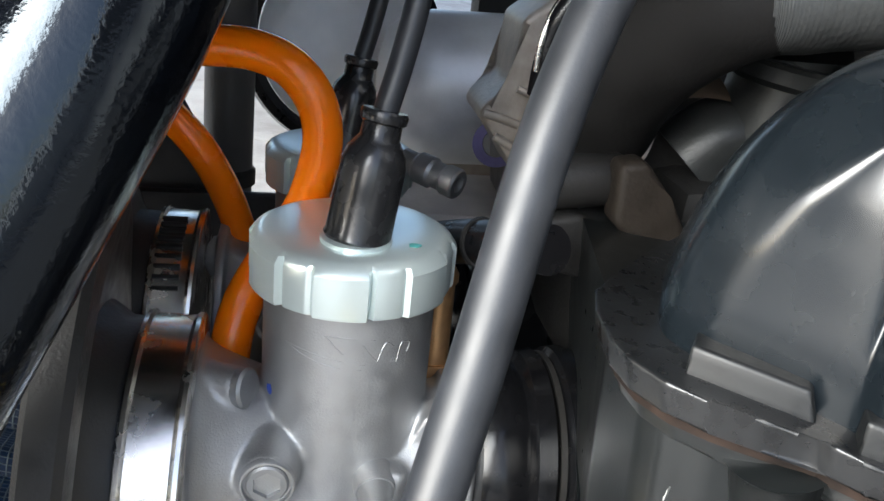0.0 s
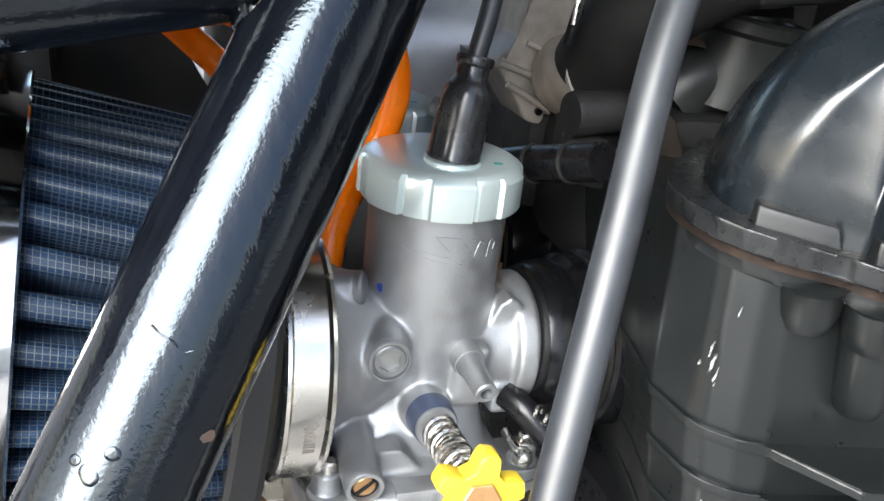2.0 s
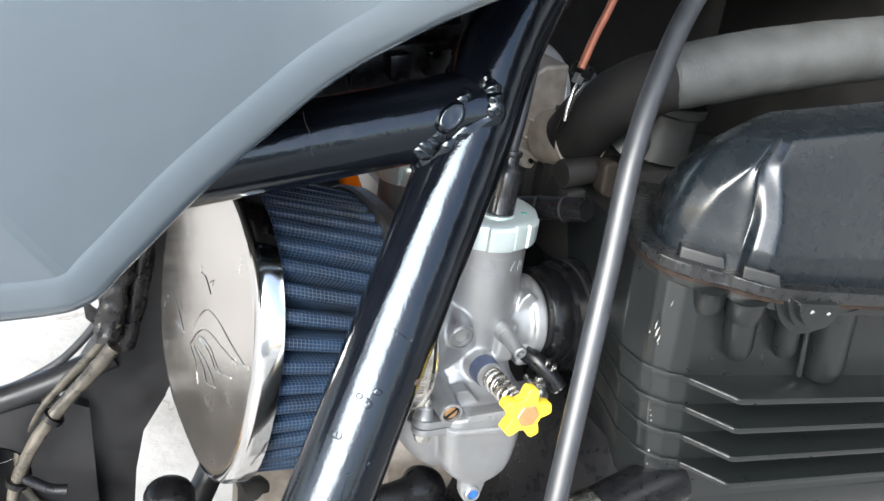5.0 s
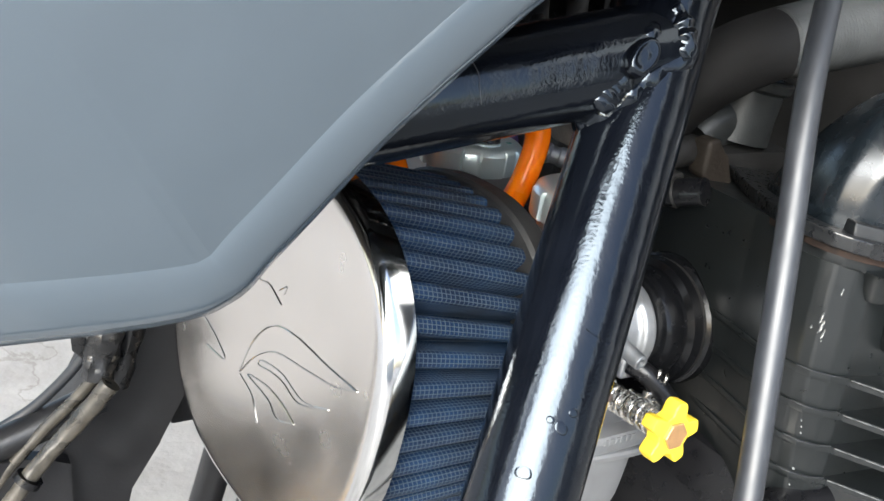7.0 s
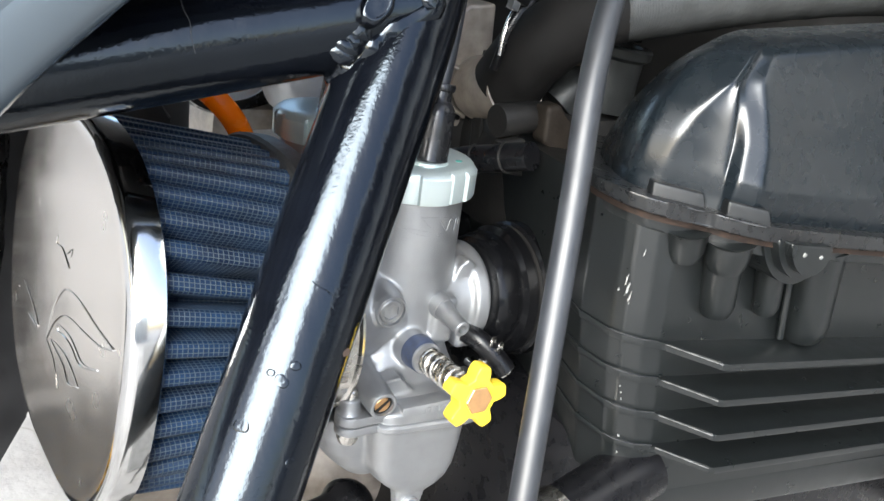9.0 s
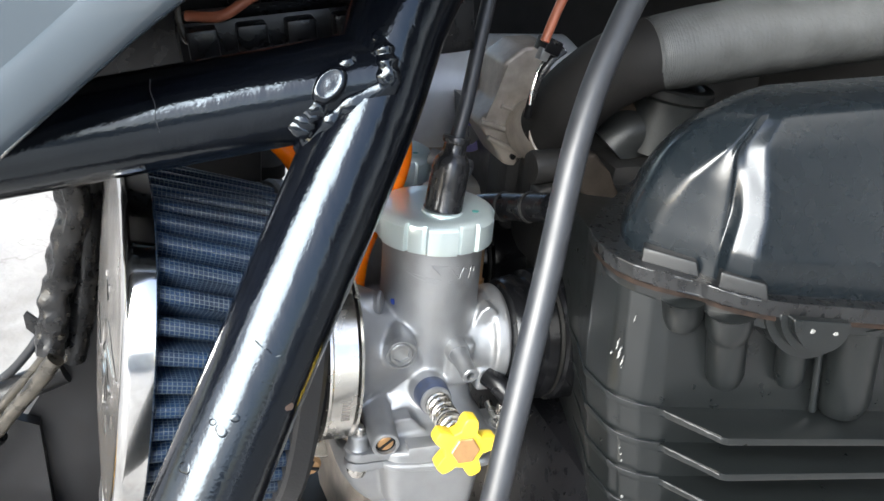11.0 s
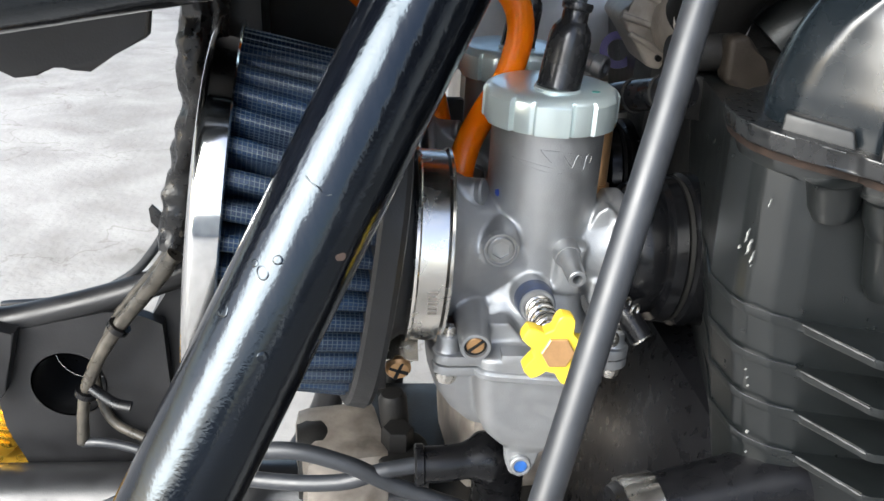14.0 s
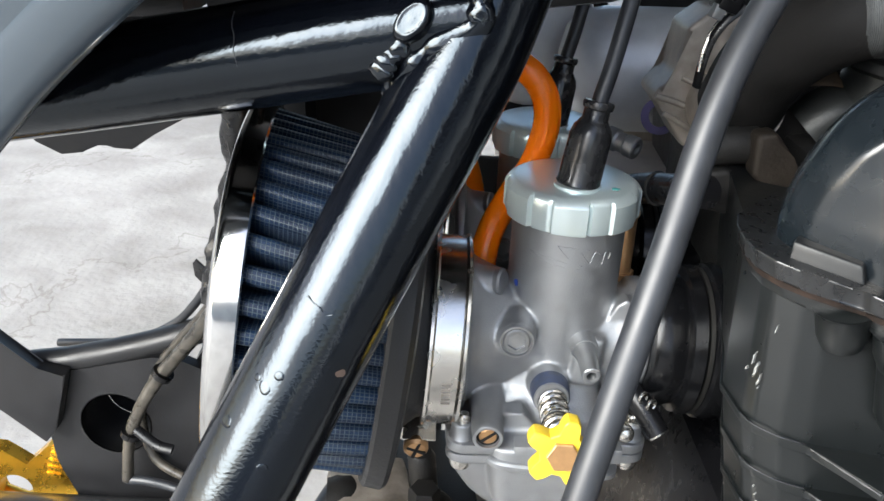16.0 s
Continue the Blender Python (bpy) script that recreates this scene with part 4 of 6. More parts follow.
def hose_clamp(off=Vector((0, 0, 0)), holes=False):
    clamp = thing("hose_clamp", Vector((-0.036, 0.0, 0.466)) + off, "stainless worm-drive hose clamp on the filter neck", "hose clamp", "hose clamps of the carburetors")
    band = part("band", lathe([(0, 0.0280), (0, 0.0290), (0.0004, 0.0297), (0.0012, 0.0298), (0.0018, 0.0290), (0.0030, 0.0290), (0.0092, 0.0290), (0.0100, 0.0298), (0.0108, 0.0297), (0.0112, 0.0290), (0.0112, 0.0280)], Vector((-0.0394, -0.0038, 0.4953)) + off, (1, 0, -0.05), 72), M_STEEL, clamp, "bright rolled steel band")
    cs = Vector((-0.0414, -0.0125, 0.4580)) + off
    ax = Vector((0.05, -0.98, -0.15)).normalized()
    sc = part("screw", lathe([(0, 0.0034), (0.0010, 0.0040), (0.0026, 0.0040), (0.0036, 0.0031), (0.0038, 0.0010)], cs, ax, 24), M_BRASS, clamp, "coppery cross-head screw")
    for k in range(2):
        part("slot", rbox(cs + ax * 0.0036, (0.0062, 0.0008, 0.0011), 0.0001, (0, 20 + 90 * k, 0)), M_DARK, sc)
    part("worm_housing", rbox(cs + Vector((0.0, 0.0085, 0.0025)), (0.0110, 0.0125, 0.0070), 0.0012, (8, 0, 0)), M_STEEL, clamp)
    part("tail", rbox(cs + Vector((0.001, 0.0015, 0.0045)), (0.0105, 0.0090, 0.0010), 0.0003, (24, 0, 0)), M_STEEL, clamp)
    # perforated stretch of the band
    for k in range(9 if holes else 0):
        a = radians(84 - 5.5 * k)
        rr = 0.0292
        p = Vector((-0.0338, -0.0038 - rr * math.cos(a), 0.4953 + rr * math.sin(a))) + off
        part("perforation", rbox(p, (0.0062, 0.0010, 0.0009), 0.0002, (math.degrees(math.pi / 2 - a) + 90, 0, 0)), M_DARK, band)
    # stamped marks that cannot be read
    for k in range(5):
        a = radians(-4 - 3.4 * k)
        rr = 0.0291
        p = Vector((-0.0334, -0.0038 - rr * math.cos(a), 0.4953 + rr * math.sin(a))) + off
        part("stamped_mark", rbox(p, (0.0026, 0.0004, 0.0009), 0.0001, (-math.degrees(a), 0, 0)), M_HOUSING, band)
    return clamp


hose_clamp()
hose_clamp(Vector((-0.006, 0.064, -0.001)), True)
stub = thing("rubber_stub", (-0.046, 0.07, 0.466), "black rubber intake stub on the far carburetor", "intake stub")
part("sleeve", lathe([(0, 0.034), (0.003, 0.036), (0.008, 0.036), (0.011, 0.0285), (0.026, 0.0275)], (-0.061, 0.0605, 0.494), (1, 0, 0), 48), M_BASE, stub)

# ---- carburettors ----
CX = 0.001


def socket_head(c, r, h, hexr):
    """A round bolt head facing the near side with a hexagon socket sunk in it."""
    rings = []
    for depth, rr, hx in ((0, r, 0), (h - 0.0004, r, 0), (h, r - 0.0004, 0), (h, hexr, 1), (h - 0.0012, hexr * 0.98, 1)):
        ring = []
        for k in range(48):
            a = 2 * math.pi * k / 48
            q = rr
            if hx:
                s = (a + math.pi / 6) % (math.pi / 3) - math.pi / 6
                q = rr * math.cos(math.pi / 6) / math.cos(s)
            ring.append(c + Vector((q * math.cos(a), -depth, q * math.sin(a))))
        rings.append(ring)
    return loft(rings)


def carburettor(near=True):
    c = thing("carburetor", (CX, 0, 0.428), "silver cast slide carburetor with grip cap and yellow idle knob", "carburetor", "carburetors side by side")
    solid = lathe([(0, 0.0160), (0.0300, 0.0166), (0.0595, 0.0166), (0.0600, 0.0162)], (CX, 0, 0.4760), seg=64)
    lathe([(0.0, 0.0262), (0.0025, 0.0262), (0.0030, 0.0232), (0.0060, 0.0212), (0.0100, 0.0194), (0.015, 0.0176), (0.020, 0.0160), (0.026, 0.0150), (0.036, 0.0148), (0.046, 0.0150), (0.0505, 0.0155), (0.0512, 0.0176), (0.0560, 0.0178), (0.0565, 0.0164), (0.066, 0.0160)], (-0.030, -0.0005, 0.4945), (1, 0, 0), 64, solid)
    sec = []
    for z, x0, x1, y0, y1, pw in ((0.4665, -0.0212, 0.0188, -0.0335, 0.03, 7), (0.4715, -0.0212, 0.0188, -0.0335, 0.03, 7), (0.4724, -0.0208, 0.0182, -0.0320, 0.0285, 6), (0.4736, -0.0204, 0.0172, -0.0280, 0.026, 5), (0.4756, -0.0200, 0.0162, -0.0236, 0.024, 4.5), (0.4785, -0.0197, 0.0154, -0.0204, 0.021, 4.0), (0.4830, -0.0190, 0.0148, -0.0168, 0.018, 3.6), (0.4900, -0.0180, 0.0144, -0.0145, 0.016, 3.2), (0.4960, -0.0165, 0.0140, -0.0120, 0.014, 3.0)):
        sec.append([(x, y, z) for x, y in oval((x1 - x0) / 2, (y1 - y0) / 2, 64, pw, (x0 + x1) / 2, (y0 + y1) / 2)])
    loft(sec, solid)
    pb = Vector((-0.0134, -0.0100, 0.5010))
    ax = Vector((-0.019, -1, 0.100)).normalized()
    k0 = Vector((-0.0023, -0.0100, 0.4847))
    lathe([(-0.004, 0.0078), (0.0030, 0.0068), (0.0060, 0.0060), (0.0098, 0.0055)], pb, (0, -1, 0), 40, solid)
    lathe([(0, 0.0058), (0.008, 0.0052), (0.016, 0.0048), (0.0238, 0.0046)], (-0.0205, -0.0100, 0.4790), (-0.01, -1, -0.07), 28, solid)
    lathe([(0, 0.0072), (0.006, 0.0062), (0.012, 0.0056), (0.0168, 0.0053)], k0, ax, 28, solid)
    rbox((0.0082, -0.0125, 0.4935), (0.0085, 0.0120, 0.0165), 0.0018, (0, 4, 0), solid, 3)
    lathe([(-0.004, 0.0060), (0.004, 0.0046), (0.0090, 0.0042), (0.0100, 0.0040)], (-0.0275, -0.0030, 0.5120), (0.86, -0.42, 0.16), 24, solid)
    prism([(-0.005, -0.003), (0.004, -0.003), (0.0034, 0.0030), (0.0006, 0.0052), (-0.0025, 0.0030)], 0, 0.006, lambda v: Vector((0.0185 + v.x, -0.012 + v.z, 0.5065 + v.y)), 0.0, solid)
    rbox((0.0195, -0.0110, 0.4850), (0.0080, 0.0100, 0.0090), 0.0015, (0, 0, 0), solid, 3)
    prism([(-0.019, 0.4735), (-0.004, 0.4735), (-0.010, 0.4800), (-0.0190, 0.4800)], 0, 0.006, lambda v: Vector((v.x, -0.026 + v.z, v.y)), 0.0, solid)
    b = cast("slide_body", solid, M_CAST, c, "rough cast aluminium slide housing and throat", 0.0006, 7)
    if near:
        # raised casting strokes, unreadable
        def on(a, z, r=0.01665):
            return (CX + r * math.sin(radians(a)), -r * math.cos(radians(a)), z)

        for st in (((-46, 0.5262), (-30, 0.5258), (-12, 0.5250), (8, 0.5240)), ((-46, 0.5262), (-32, 0.5248), (-14, 0.5236), (6, 0.5230)), ((-18, 0.5297), (-4, 0.5296), (14, 0.5290)), ((-18, 0.5297), (-11, 0.5276), (-6, 0.5262)), ((6, 0.5282), (11, 0.5262), (16, 0.5246)), ((16, 0.5246), (21, 0.5282), (27, 0.5274)), ((30, 0.5240), (33, 0.5276), (40, 0.5272), (38, 0.5254))):
            part("cast_stroke", sweep([on(a, z, 0.01655) for a, z in st], 0.00017, 6, 5), M_CAST, b)
        o = [(x * (0.8 + 0.4 * rng.random()), y * (0.8 + 0.4 * rng.random())) for x, y in oval(0.0010, 0.0012, 10)]
        a = radians(-62)
        q = Vector((math.sin(a), -math.cos(a), 0))
        part("ink_dot", prism(o, 0, 0.0001, Matrix.Translation(Vector((CX, 0, 0.5138)) + q * 0.01665) @ q.to_track_quat("Z", "Y").to_matrix().to_4x4()), M_INK, b, "blue ink dot")
    cap = bmesh.new()
    rings = []
    per = 24
    seg = 7 * per
    for z, r, step in ((0.5345, 0.0176, 0), (0.5343, 0.0190, 1), (0.5350, 0.0193, 1), (0.5424, 0.0193, 1), (0.5436, 0.0187, 0.5), (0.5443, 0.0178, 0), (0.5447, 0.0168, 0), (0.5447, 0.0100, 0), (0.5447, 0.0062, 0)):
        ring = []
        for i in range(seg):
            k = i % per
            wide = k < 15
            rr = r + step * (0.0005 if wide else -0.0001)
            if step and k in (0, 15):
                rr -= step * 0.0009
            a = 2 * math.pi * (i / seg) + radians(-90 + 8 - 33)
            ring.append((CX + rr * math.cos(a), rr * math.sin(a), z))
        rings.append(ring)
    loft(rings, cap)
    capo = part("cap", cap, M_CAP, c, "pale zinc screw cap with stepped grip", sharp=28)
    if near:
        part("paint_dab", prism([(x * (0.7 + 0.6 * rng.random()), y * (0.7 + 0.6 * rng.random())) for x, y in oval(0.0012, 0.0009, 11)], 0.5447, 0.54485, Matrix.Translation((0.0115, -0.0085, 0))), mat("teal_dab", (0.05, 0.32, 0.28), 0.4), capo, "teal paint dab")
    d = Vector((0.16, 0.125, 0.98)).normalized()
    p0 = Vector((CX, -0.0068, 0.5442))
    part("seat_ring", lathe([(0, 0.0066), (0.0010, 0.0066), (0.0012, 0.0060)], (CX, -0.0068, 0.5445), (0, 0, 1), 36), M_CAP, c)
    boot = part("cable_boot", lathe([(0.0006, 0.0060), (0.0012, 0.0064), (0.0022, 0.0061), (0.010, 0.0060), (0.0150, 0.0059), (0.0172, 0.0054), (0.0188, 0.0043), (0.0196, 0.0037), (0.0222, 0.0036), (0.0226, 0.0042), (0.0240, 0.0044), (0.0246, 0.0041), (0.0247, 0.0028)], p0, d, 40), M_BOOT, c, "glossy black rubber cable boot")
    top = p0 + d * 0.024
    part("throttle_cable", sweep([top, top + d * 0.012 + Vector((0.0012, 0.001, 0)), (0.0125, 0.0035, 0.600), (0.018, 0.0085, 0.622), (0.03, 0.02, 0.66), (0.06, 0.04, 0.71)], 0.0023, 20, 8), M_CABLE, c, "black throttle cable")
    bowl = []
    for z, x0, x1, y0, y1, pw in ((0.4640, -0.0200, 0.0160, -0.0314, 0.028, 7.5), (0.458, -0.0195, 0.0155, -0.0313, 0.027, 7.5), (0.4525, -0.0188, 0.0150, -0.0312, 0.026, 7.0), (0.4464, -0.0178, 0.0143, -0.0310, 0.025, 6.5), (0.4418, -0.0158, 0.0126, -0.0306, 0.024, 6.0), (0.4388, -0.0126, 0.0098, -0.0300, 0.022, 5.5), (0.4364, -0.0094, 0.0068, -0.0290, 0.020, 5.0), (0.4351, -0.0058, 0.0030, -0.0265, 0.014, 2.5), (0.4347, -0.0030, 0.0005, -0.020, 0.008, 2.2)):
        bowl.append([(x, y, z) for x, y in oval((x1 - x0) / 2, (y1 - y0) / 2, 64, pw, (x0 + x1) / 2, (y0 + y1) / 2)])
    bowl = [[(x, y, z - 0.08 * (x + 0.002)) for x, y, z in r] for r in bowl]
    bw = loft(bowl)
    lobe = []
    for z, x0, x1, y0, y1 in ((0.4640, -0.0325, -0.004, -0.0235, 0.022), (0.456, -0.0320, -0.004, -0.0230, 0.021), (0.4500, -0.0300, -0.004, -0.0220, 0.020), (0.4445, -0.0265, -0.004, -0.0205, 0.018), (0.4395, -0.0215, -0.004, -0.0185, 0.016), (0.4360, -0.0150, -0.005, -0.0140, 0.012)):
        lobe.append([(x, y, z) for x, y in oval((x1 - x0) / 2, (y1 - y0) / 2, 48, 3.0, (x0 + x1) / 2, (y0 + y1) / 2)])
    loft(lobe, bw)
    o = [(-0.0085, 0.4415), (-0.0075, 0.4310), (-0.0060, 0.4275), (-0.0028, 0.4258), (0.0005, 0.4272), (0.0020, 0.4310), (0.0040, 0.4420)]
    prism(o, 0, 0.0050, lambda v: Vector((v.x, -0.0285 + v.z, v.y)), 0.0, bw)
    lathe([(0, 0.0020), (0.0012, 0.0050), (0.004, 0.0064), (0.014, 0.0068)], (-0.0150, -0.0100, 0.4375), (-0.05, 0, 1), 28, bw)
    fb = cast("float_bowl", bw, M_CAST, c, "cast aluminium float bowl with drain lug", 0.0006, 5)
    rim = []
    for z, g in ((0.4657, -0.0010), (0.4655, 0.0000), (0.4648, 0.0006), (0.4634, 0.0006), (0.4626, -0.0002), (0.4622, -0.0015)):
        rim.append([(x, y, z + 0.0016 - 0.08 * (x + 0.002)) for x, y in oval(0.0200 + g, 0.032 + g, 96, 8.0, -0.0012, -0.0022)])
    part("bowl_rim", loft(rim), M_CAST, fb)
    dr = part("drain_screw", lathe([(0, 0.0034), (0.0014, 0.0034), (0.0019, 0.0030), (0.0019, 0.0022), (0.0013, 0.0021)], (-0.0030, -0.0285, 0.4313), (0, -1, 0.1), 24), M_STUB, fb, "zinc drain screw with blue ink")
    part("ink_spot", lathe([(0.0012, 0.0021), (0.0015, 0.0020), (0.0016, 0.0008)], (-0.0030, -0.0285, 0.4313), (0, -1, 0.1), 20), mat("blue_screw_ink", (0.02, 0.10, 0.34), 0.4, 0.2, 0.4, 900), dr, "blue ink in the screw's slot")
    # bowl screws with their lugs
    for x, y in ((-0.0278, -0.0270), (0.0225, -0.0240)):
        s = 1 if x < 0 else -1
        o = [(x + 0.0046 * math.cos(a), y + 0.0046 * math.sin(a)) for a in (radians(90 + 18 * k) for k in range(11))]
        o = o + [(x + 0.012, y - 0.0046), (x + 0.012, y + 0.010), (x, y + 0.010)]
        if s < 0:
            o = [(2 * x - u, v) for u, v in o][::-1]
        lug = part("screw_lug", prism(o, 0.4690, 0.4722, None, 0.0007), M_CAST, c)
        part("bowl_lug", prism(o, 0.4656, 0.4686, None, 0.0007), M_CAST, c)
        part("lug_column", lathe([(0, 0.0040), (0.0010, 0.0034), (0.0046, 0.0032), (0.0050, 0.0028)], (x, y + 0.0006, 0.4720), (0, 0, 1), 24), M_CAST, lug)
        part("bowl_screw", lathe([(0, 0.0015), (0.0004, 0.0028), (0.0022, 0.0035), (0.0034, 0.0035), (0.0037, 0.0030), (0.0040, 0.0019), (0.0180, 0.0019), (0.0185, 0.0014)], (x, y, 0.4612), (0.02, 0.04, 1), 24), M_STEEL, lug, "bright pan-head screw")
        part("washer", lathe([(0, 0.0038), (0.0006, 0.0038)], (x, y, 0.4648), (0.02, 0.04, 1), 24), M_STEEL, lug)
    part("deck_step", rbox((0.0030, -0.0302, 0.4712), (0.0315, 0.0064, 0.0050), 0.0008), M_CAST, fb)
    for k in range(6):
        part("cast_bar", rbox((-0.0035 + 0.0024 * k, -0.0334, 0.4713), (0.0014 + 0.0004 * (k % 2), 0.0004, 0.0022), 0.0001), M_CAST, fb)
    # plug bolt beside the slide
    bo = part("plug_boss", lathe([(0.0090, 0.0054), (0.0104, 0.0053), (0.0108, 0.0050), (0.0108, 0.0046), (0.0098, 0.0045), (0.0098, 0.0040)], pb, (0, -1, 0), 40, cap=False), M_CAST, c)
    part("socket_bolt", socket_head(pb + Vector((0, -0.0080, 0)), 0.0040, 0.0026, 0.0028), M_STUB, bo, "hexagon socket plug")
    # mixture screw
    mb = part("screw_boss", lathe([(0.0225, 0.0046), (0.0246, 0.0045), (0.0250, 0.0042), (0.0250, 0.0034), (0.0236, 0.0033)], (-0.0205, -0.0100, 0.4790), (-0.01, -1, -0.07), 32, cap=False), M_CAST, c)
    part("screw_well", lathe([(0.0236, 0.0034), (0.0238, 0.0034)], (-0.0205, -0.0100, 0.4790), (-0.01, -1, -0.07), 24), M_DARK, mb)
    part("mixture_screw", lathe([(0, 0.0026), (0.0016, 0.0026), (0.0019, 0.0023)], (-0.0207, -0.0322, 0.4774), (-0.01, -1, -0.07), 20), M_BRASS, mb, "slotted brass mixture screw")
    part("slot", rbox((-0.0207, -0.0342, 0.4773), (0.0054, 0.0006, 0.0008), 0.0001, (0, -40, 0)), M_DARK, mb)
    # idle speed knob with its spring
    kb = part("knob_boss", lathe([(0.0155, 0.0053), (0.0172, 0.0052), (0.0176, 0.0049), (0.0176, 0.0036), (0.0160, 0.0030)], k0, ax, 32, cap=False), M_CAST, c)
    if near:
        # Thin sleeve that colours the outer end of the boss dark blue.
        part("blue_collar", lathe([(0.0108, 0.00585), (0.0125, 0.00570), (0.0166, 0.00540), (0.0170, 0.00520)], k0, ax, 32, cap=False), mat("mottled_blue_casting", (0.040, 0.055, 0.105), 0.5, 0.3, 0.5, 500, 0.2, 1800, 0.0002, tint=(0.10, 0.11, 0.13)), kb, "dark blue mottled band round the knob boss")
    part("knob_spindle", lathe([(0.012, 0.0016), (0.045, 0.0016)], k0, ax, 16), M_STEEL, kb)
    side = ax.orthogonal().normalized()
    upv = ax.cross(side)
    turns = 8.5
    pts = []
    for k in range(int(turns * 14) + 1):
        a = 2 * math.pi * k / 14
        pts.append(k0 + ax * (0.0172 + 0.0258 * k / (turns * 14)) + 0.0037 * (math.cos(a) * side + math.sin(a) * upv))
    part("coil_spring", sweep(pts, 0.0007, 8, 1), M_STEEL, kb, "bright steel coil spring")
    star = []
    for k in range(72):
        a = 2 * math.pi * k / 72
        w = math.cos(5 * a)
        r = 0.0081 + 0.0019 * max(-1, min(1, 1.7 * w - 0.1))
        star.append((r * math.cos(a), r * math.sin(a)))
    kc = Vector((-0.0032, -0.0545, 0.4893))
    M = Matrix.Translation(kc) @ ax.to_track_quat("Z", "Y").to_matrix().to_4x4() @ pose(0, 0, 0, 0, 0, 6)
    own = bmesh.new()
    rings = []
    for z, g in ((-0.0026, 0.94), (-0.0023, 0.99), (-0.0018, 1.0), (0.0018, 1.0), (0.0023, 0.98), (0.0025, 0.94)):
        rings.append([M @ Vector((x * g, y * g, z)) for x, y in star])
    loft(rings, own)
    kn = part("idle_knob", own, M_YELLOW, c, "yellow star-shaped plastic idle knob", sharp=30)
    part("hex_insert", lathe([(0.0020, 0.0044), (0.0034, 0.0044), (0.0036, 0.0041)], kc, ax, 6), M_BRASS, kn, "brass hexagon insert")
    # small overflow nozzle
    nd = Vector((0.05, -1, -0.16)).normalized()
    n0 = Vector((0.0073, -0.0302, 0.4966)) - nd * 0.0105
    nb = part("nozzle_boss", lathe([(-0.006, 0.0042), (-0.0015, 0.0041), (-0.0006, 0.0038)], n0, nd, 24), M_CAST, c)
    part("nozzle", lathe([(-0.003, 0.0036), (0.0005, 0.0034), (0.0020, 0.0029), (0.0102, 0.0027), (0.0105, 0.0024), (0.0105, 0.0015), (0.0060, 0.0014)], n0, nd, 24), M_STUB, nb, "open overflow nozzle")
    # blanking plug in the vent stub beside the throat
    part("vent_plug", lathe([(0.0085, 0.0040), (0.0108, 0.0041), (0.0114, 0.0036)], (-0.0275, -0.0030, 0.5120), (0.86, -0.42, 0.16), 24), M_STUB, c, "blanked vent stub")
    return c


carb = carburettor()
far_carb = copy_thing(carb, Matrix.Translation((CX, 0.070, 0.425)))
far_carb["label"] = "silver cast slide carburetor on the far side"

# ---- intake boots between the carburettors and the engine ----


def intake_boot():
    t = thing("intake_boot", (0.04, -0.002, 0.47), "ribbed black rubber intake boot with a wire clip", "intake boot", "intake boots")
    part("sleeve", lathe([(-0.0012, 0.0174), (-0.0006, 0.0196), (0.0010, 0.0204), (0.006, 0.0212), (0.0074, 0.0206), (0.0084, 0.0206), (0.0096, 0.0228), (0.0130, 0.0234), (0.0140, 0.0222), (0.0152, 0.0222), (0.0165, 0.0240), (0.0195, 0.0244), (0.0215, 0.0236), (0.030, 0.0240)], (0.0275, -0.002, 0.4945), (1, 0, -0.04), 56), M_INTAKE, t)
    part("wire_band", lathe([(0.0140, 0.0222), (0.0140, 0.0230), (0.0152, 0.0230), (0.0152, 0.0222)], (0.0275, -0.002, 0.4945), (1, 0, -0.04), 56), M_DARK, t)
    return t


boot_a = intake_boot()
copy_thing(boot_a, Matrix.Translation((0.04, 0.068, 0.467)))

# ---- drain fitting with a spring clip ----
df = thing("breather_stub", (0.020, -0.024, 0.478), "short black breather hose with a small wire clip", "breather hose")
part("hose", sweep([(0.0195, -0.0150, 0.4862), (0.0225, -0.0198, 0.4848), (0.0258, -0.0238, 0.4812), (0.0296, -0.0275, 0.4762)], 0.0036, 20, 6), M_RUBBER, df)
part("hose_end", lathe([(0, 0.0034), (0.0006, 0.0032), (0.0006, 0.0016), (-0.0008, 0.0015)], (0.0296, -0.0275, 0.4762), (0.55, -0.5, -0.66), 20), M_STEEL, df, "metal ring in the hose end")
for k, p in enumerate(((0.0245, -0.0245, 0.4864), (0.0268, -0.0258, 0.4848))):
    ring = [Vector(p) + 0.0016 * Vector((math.cos(a) * 0.8, math.cos(a) * 0.5, math.sin(a))) for a in (2 * math.pi * i / 14 for i in range(15))]
    part("clip_loop", sweep(ring, 0.0005, 8, 2), M_STEEL, df, "bright wire clip loop")
bs = thing("ball_screw", (0.0195, -0.0300, 0.4740), "small bright dome-head screw", "screw")
part("head", lathe([(0, 0.0026), (0.0014, 0.0026), (0.0026, 0.0020), (0.0032, 0.0008)], (0.0195, -0.0285, 0.4770), (0.1, -1, 0.1), 20), M_STEEL, bs)
part("shank", lathe([(0, 0.0014), (0.010, 0.0014)], (0.0195, -0.0285, 0.4770), (0, 1, 0), 12), M_STEEL, bs)

